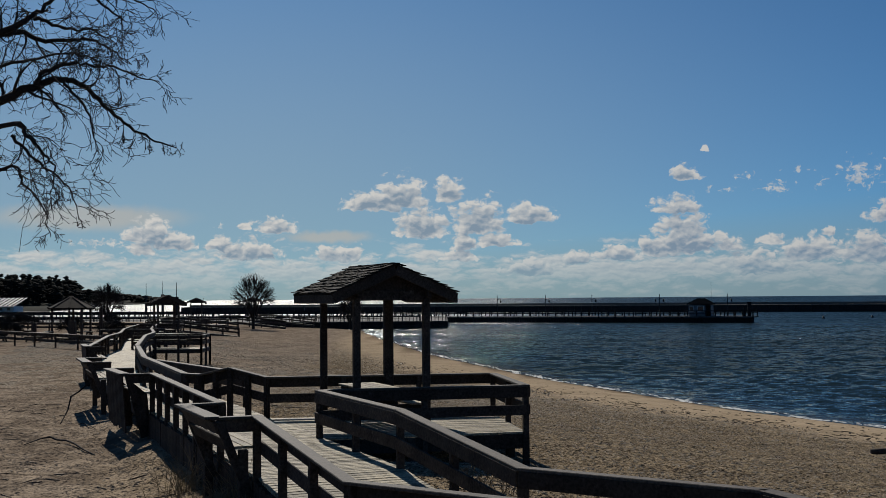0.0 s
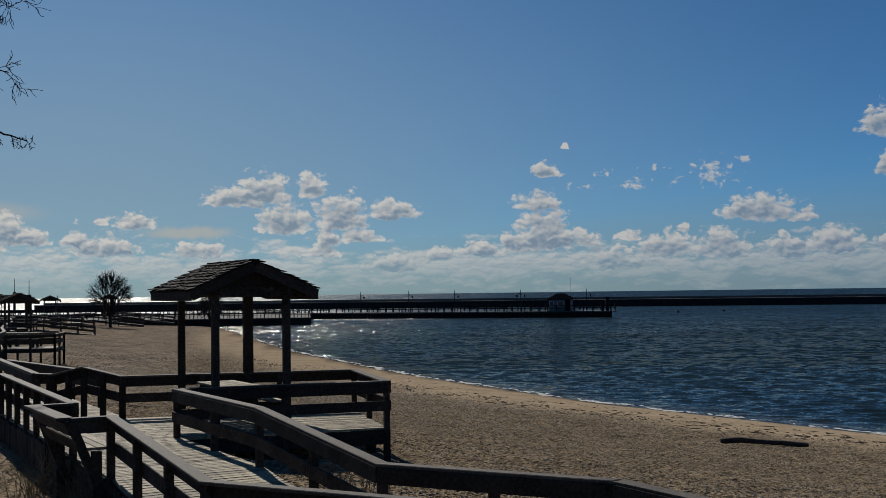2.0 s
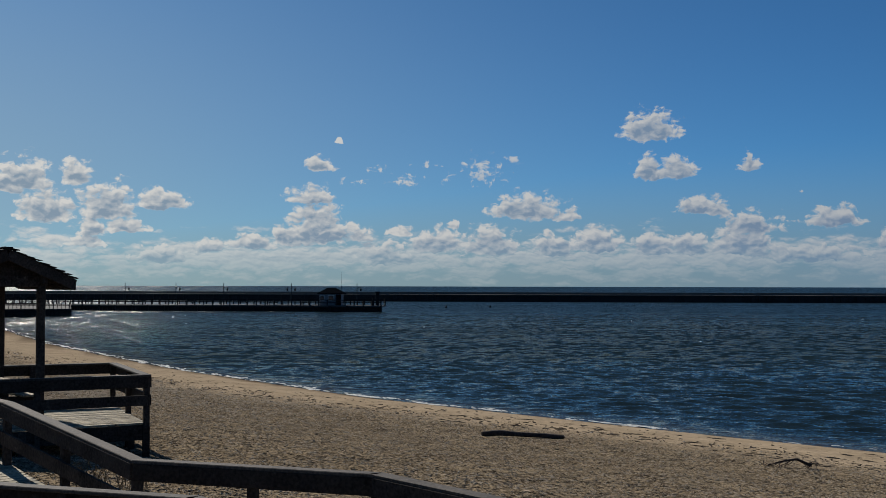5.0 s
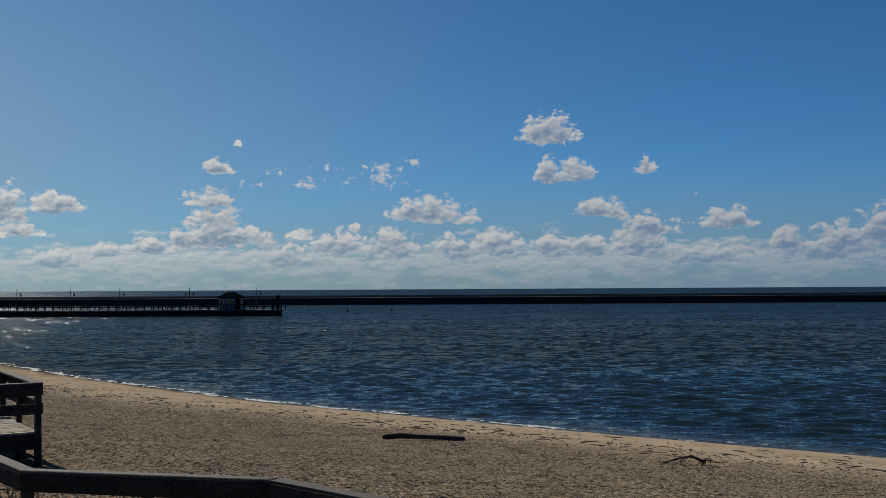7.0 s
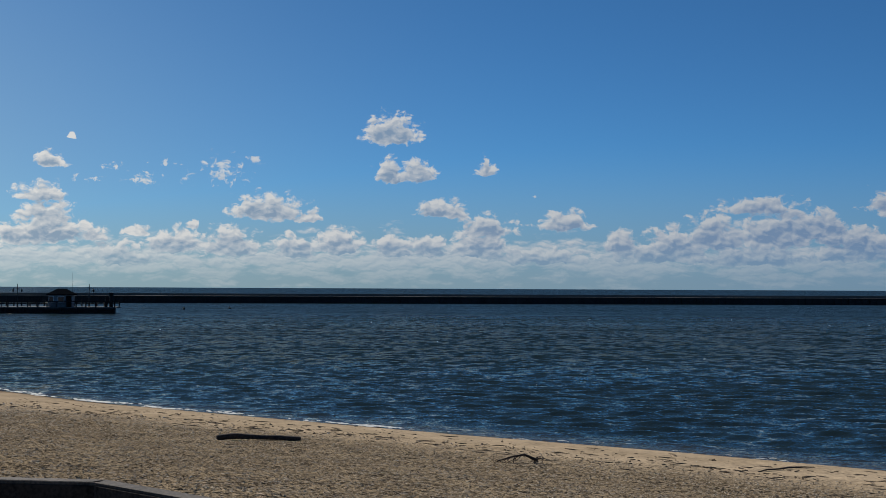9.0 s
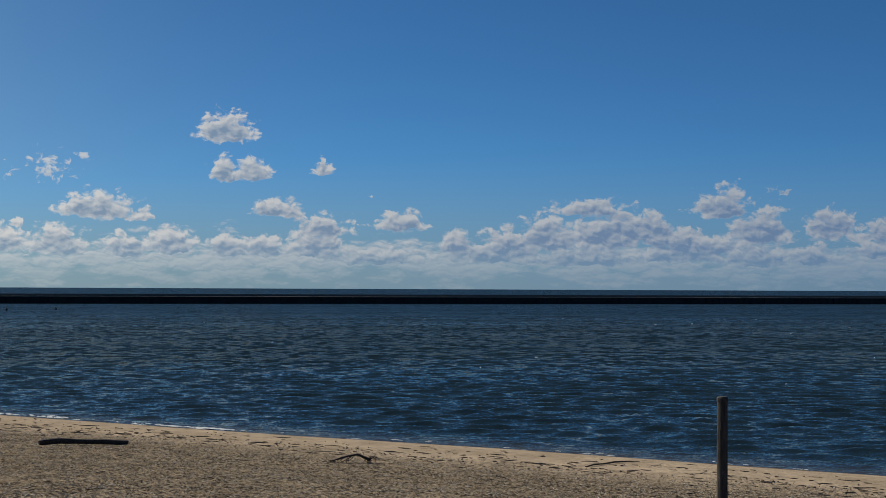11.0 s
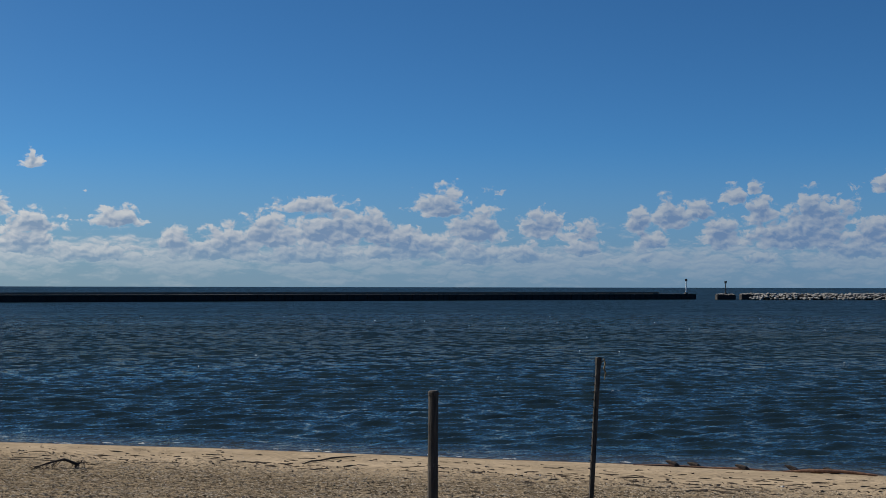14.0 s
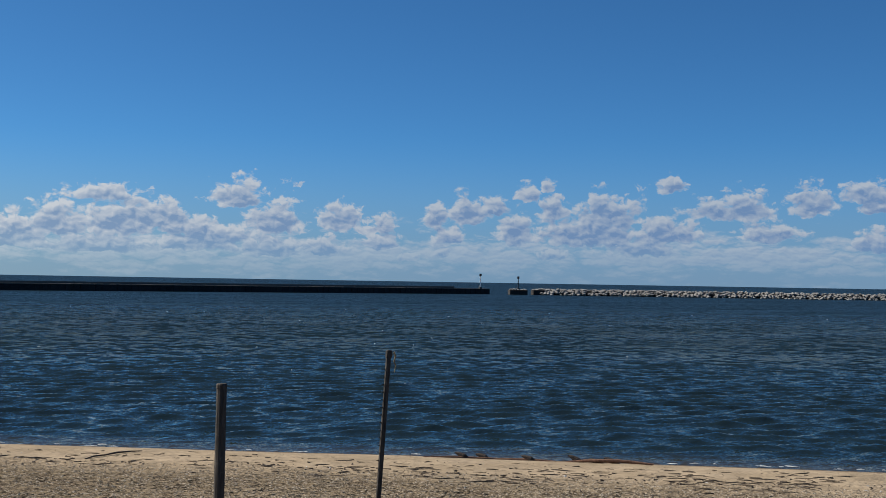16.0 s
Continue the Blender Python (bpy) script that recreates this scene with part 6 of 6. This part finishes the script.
for k in range(130000):
    y = 2 + 63 * rnd.random() ** 1.4
    x = rnd.uniform(-14, 35)
    s = float(inland(x, y))
    if s < 6 + 2 * rnd.random() or (x < -3.2 - 0.25 * (y - 20) and rnd.random() < 0.93):
        continue
    w, h = rnd.uniform(0.018, 0.05) * max(1, y / 30), rnd.uniform(0.006, 0.02) * max(1, y / 34)
    t0 = rnd.uniform(0, 6.28)
    g = ground(x, y)
    n = len(clods.v)
    for j in range(4):
        q = 1.2 * w * rnd.uniform(0.8, 1.2)
        clods.v.append(Vector((x + q * math.cos(t0 + 1.57 * j), y + q * math.sin(t0 + 1.57 * j), g - 0.008)))
    clods.v.append(Vector((x + rnd.uniform(-0.3, 0.3) * w, y + rnd.uniform(-0.3, 0.3) * w, g + h)))
    clods.f += [[n + j, n + (j + 1) % 4, n + 4] for j in range(4)]
for k in range(36000):
    y = rnd.uniform(40, 118)
    x = float(np.interp(y, SHORE_Y, SHORE_X)) - 5 - 28 * math.sqrt(rnd.random())
    w, h, t0, g = rnd.uniform(0.04, 0.13), rnd.uniform(0.005, 0.025) * y / 70, rnd.uniform(0, 6.28), ground(x, y)
    b = litter if rnd.random() < 0.06 else clods
    n = len(b.v)
    if b is litter:
        w, h = w * 0.45, h * 0.6
    for j in range(4):
        b.v.append(Vector((x + w * math.cos(t0 + 1.57 * j), y + w * math.sin(t0 + 1.57 * j), g - 0.012)))
    b.v.append(Vector((x + rnd.uniform(-0.3, 0.3) * w, y + rnd.uniform(-0.3, 0.3) * w, g + h)))
    b.f += [[n + j, n + (j + 1) % 4, n + 4] for j in range(4)]
tagged(part("sand_clods", clods, CLOD, None), "lumps of coarse damp sand and small pebbles", "sand", kind="stuff")
tagged(part("beach_litter", litter, CHIP, None), "dark wood chips and pebbles scattered over the sand", "litter", kind="stuff")
tagged(part("shell_fragments", shells, SHELL, None), "bleached shell fragments scattered over the sand", "shells", kind="stuff")
sticks = Build()
for k in range(170):
    p = Vector((rnd.uniform(-13, -3.6), rnd.uniform(15, 38), 0))
    t = rnd.uniform(0, 6.28)
    d = Vector((math.cos(t), math.sin(t), 0)) * rnd.uniform(0.08, 0.35)
    pts = [p - d, p + Vector((rnd.gauss(0, 0.05), rnd.gauss(0, 0.05), 0)), p + d]
    if any(abs((q - v(-3.0, 18.2, 0)).dot(ACROSS) - 0.9) < 1.4 for q in pts):
        continue
    for q in pts:
        q.z = ground(q.x, q.y) + 0.01
    sticks.tube(pts, [0.006, rnd.uniform(0.008, 0.02), 0.005], 4)
tagged(part("fallen_twigs", sticks, CHIP, None), "fallen twigs scattered over trodden sand", "twigs", kind="stuff")
wrack = Build()
for k in range(1250):
    y = 6 + 75 * rnd.random() ** 1.3
    s = rnd.choice((4.2, 5.4, 6.0, 6.6, 7.4)) + rnd.gauss(0, 0.5)
    x = float(np.interp(y, SHORE_Y, SHORE_X)) - s / 0.88
    d = Vector((rnd.gauss(0.3, 0.4), -0.85 + rnd.gauss(0, 0.4), 0)).normalized() * rnd.uniform(0.08, 0.36) * rnd.random() ** 1.3
    p = Vector((x, y, 0))
    pts = [p - d, p + Vector((rnd.gauss(0, 0.05), rnd.gauss(0, 0.05), 0)), p + d]
    for q in pts:
        q.z = ground(q.x, q.y) + 0.012
    wrack.tube(pts, [0.006, rnd.uniform(0.008, 0.024), 0.005], 4)
tagged(part("wrack_line", wrack, CHIP, None), "line of washed-up sticks and weed along the beach", "wrack", kind="stuff")

# foam flecks; past y 38 denser and wider, standing for sun glints too
foam = Build()
for k in range(5200):
    y = 5 + 190 * rnd.random() ** 1.15
    gap = noise.noise((y * 0.22, 4, 4)) + 0.6 * noise.noise((y * 0.8, 1, 7))
    if rnd.random() > (0.6 if y > 48 else 0.3 if y > 38 else 0.06) * (1.0 if gap > 0.05 else 0.25) and not (abs(y - 8.8) < 0.6 and rnd.random() < 0.2):
        continue
    x = float(np.interp(y, SHORE_Y, SHORE_X)) + rnd.gauss(0.1, 0.13) + 0.5 * noise.noise((y * 0.4, 0, 8))
    w, l = rnd.uniform(0.012, 0.04) * (2.2 if 38 < y < 115 else 1.0), rnd.uniform(0.05, 0.2) * (1 + y / 90)
    slope = (float(np.interp(y + 1, SHORE_Y, SHORE_X)) - float(np.interp(y - 1, SHORE_Y, SHORE_X))) / 2
    d = Vector((slope, 1, 0)).normalized()
    n = Vector((d.y, -d.x, 0))
    z = max(0.02, ground(x, y)) + 0.02
    i = len(foam.v)
    ring = 7
    for j in range(ring):
        t = 2 * math.pi * j / ring
        foam.v.append(Vector((x, y, z)) + d * math.cos(t) * l * rnd.uniform(0.7, 1.2) + n * math.sin(t) * w * rnd.uniform(0.6, 1.3))
    foam.v.append(Vector((x, y, z + rnd.uniform(0.01, 0.03))))
    foam.f += [[i + j, i + (j + 1) % ring, i + ring] for j in range(ring)]
tagged(part("foam", foam, FOAM, None), "broken white foam and white flecks for sun glints along the water's edge", "foam", kind="stuff")

caps = Build()
for k in range(60):
    a, far = rnd.uniform(-5, 78), rnd.uniform(48, 260)
    x, y = far * math.sin(radians(a)), far * math.cos(radians(a))
    if inland(x, y) > -14 or (y - 220.2) * 0.923 + (x - 56.3) * 0.385 > -3:
        continue
    turn = -0.6 + rnd.gauss(0, 0.25)
    d, n = Vector((math.cos(turn), math.sin(turn), 0)), Vector((-math.sin(turn), math.cos(turn), 0))
    w, l = rnd.uniform(0.02, 0.06), rnd.uniform(0.08, 0.32) * rnd.random() ** 0.5
    i = len(caps.v)
    for j in range(8):
        t = 2 * math.pi * j / 8
        caps.v.append(Vector((x, y, 0.05)) + d * math.cos(t) * l * rnd.uniform(0.7, 1.2) + n * math.sin(t) * w * rnd.uniform(0.6, 1.3))
    caps.v.append(Vector((x, y, 0.05 + rnd.uniform(0.04, 0.09))))
    caps.f += [[i + j, i + (j + 1) % 8, i + 8] for j in range(8)]
tagged(part("whitecaps", caps, FOAM, None), "small scattered whitecaps on the choppy bay", "foam", kind="stuff")
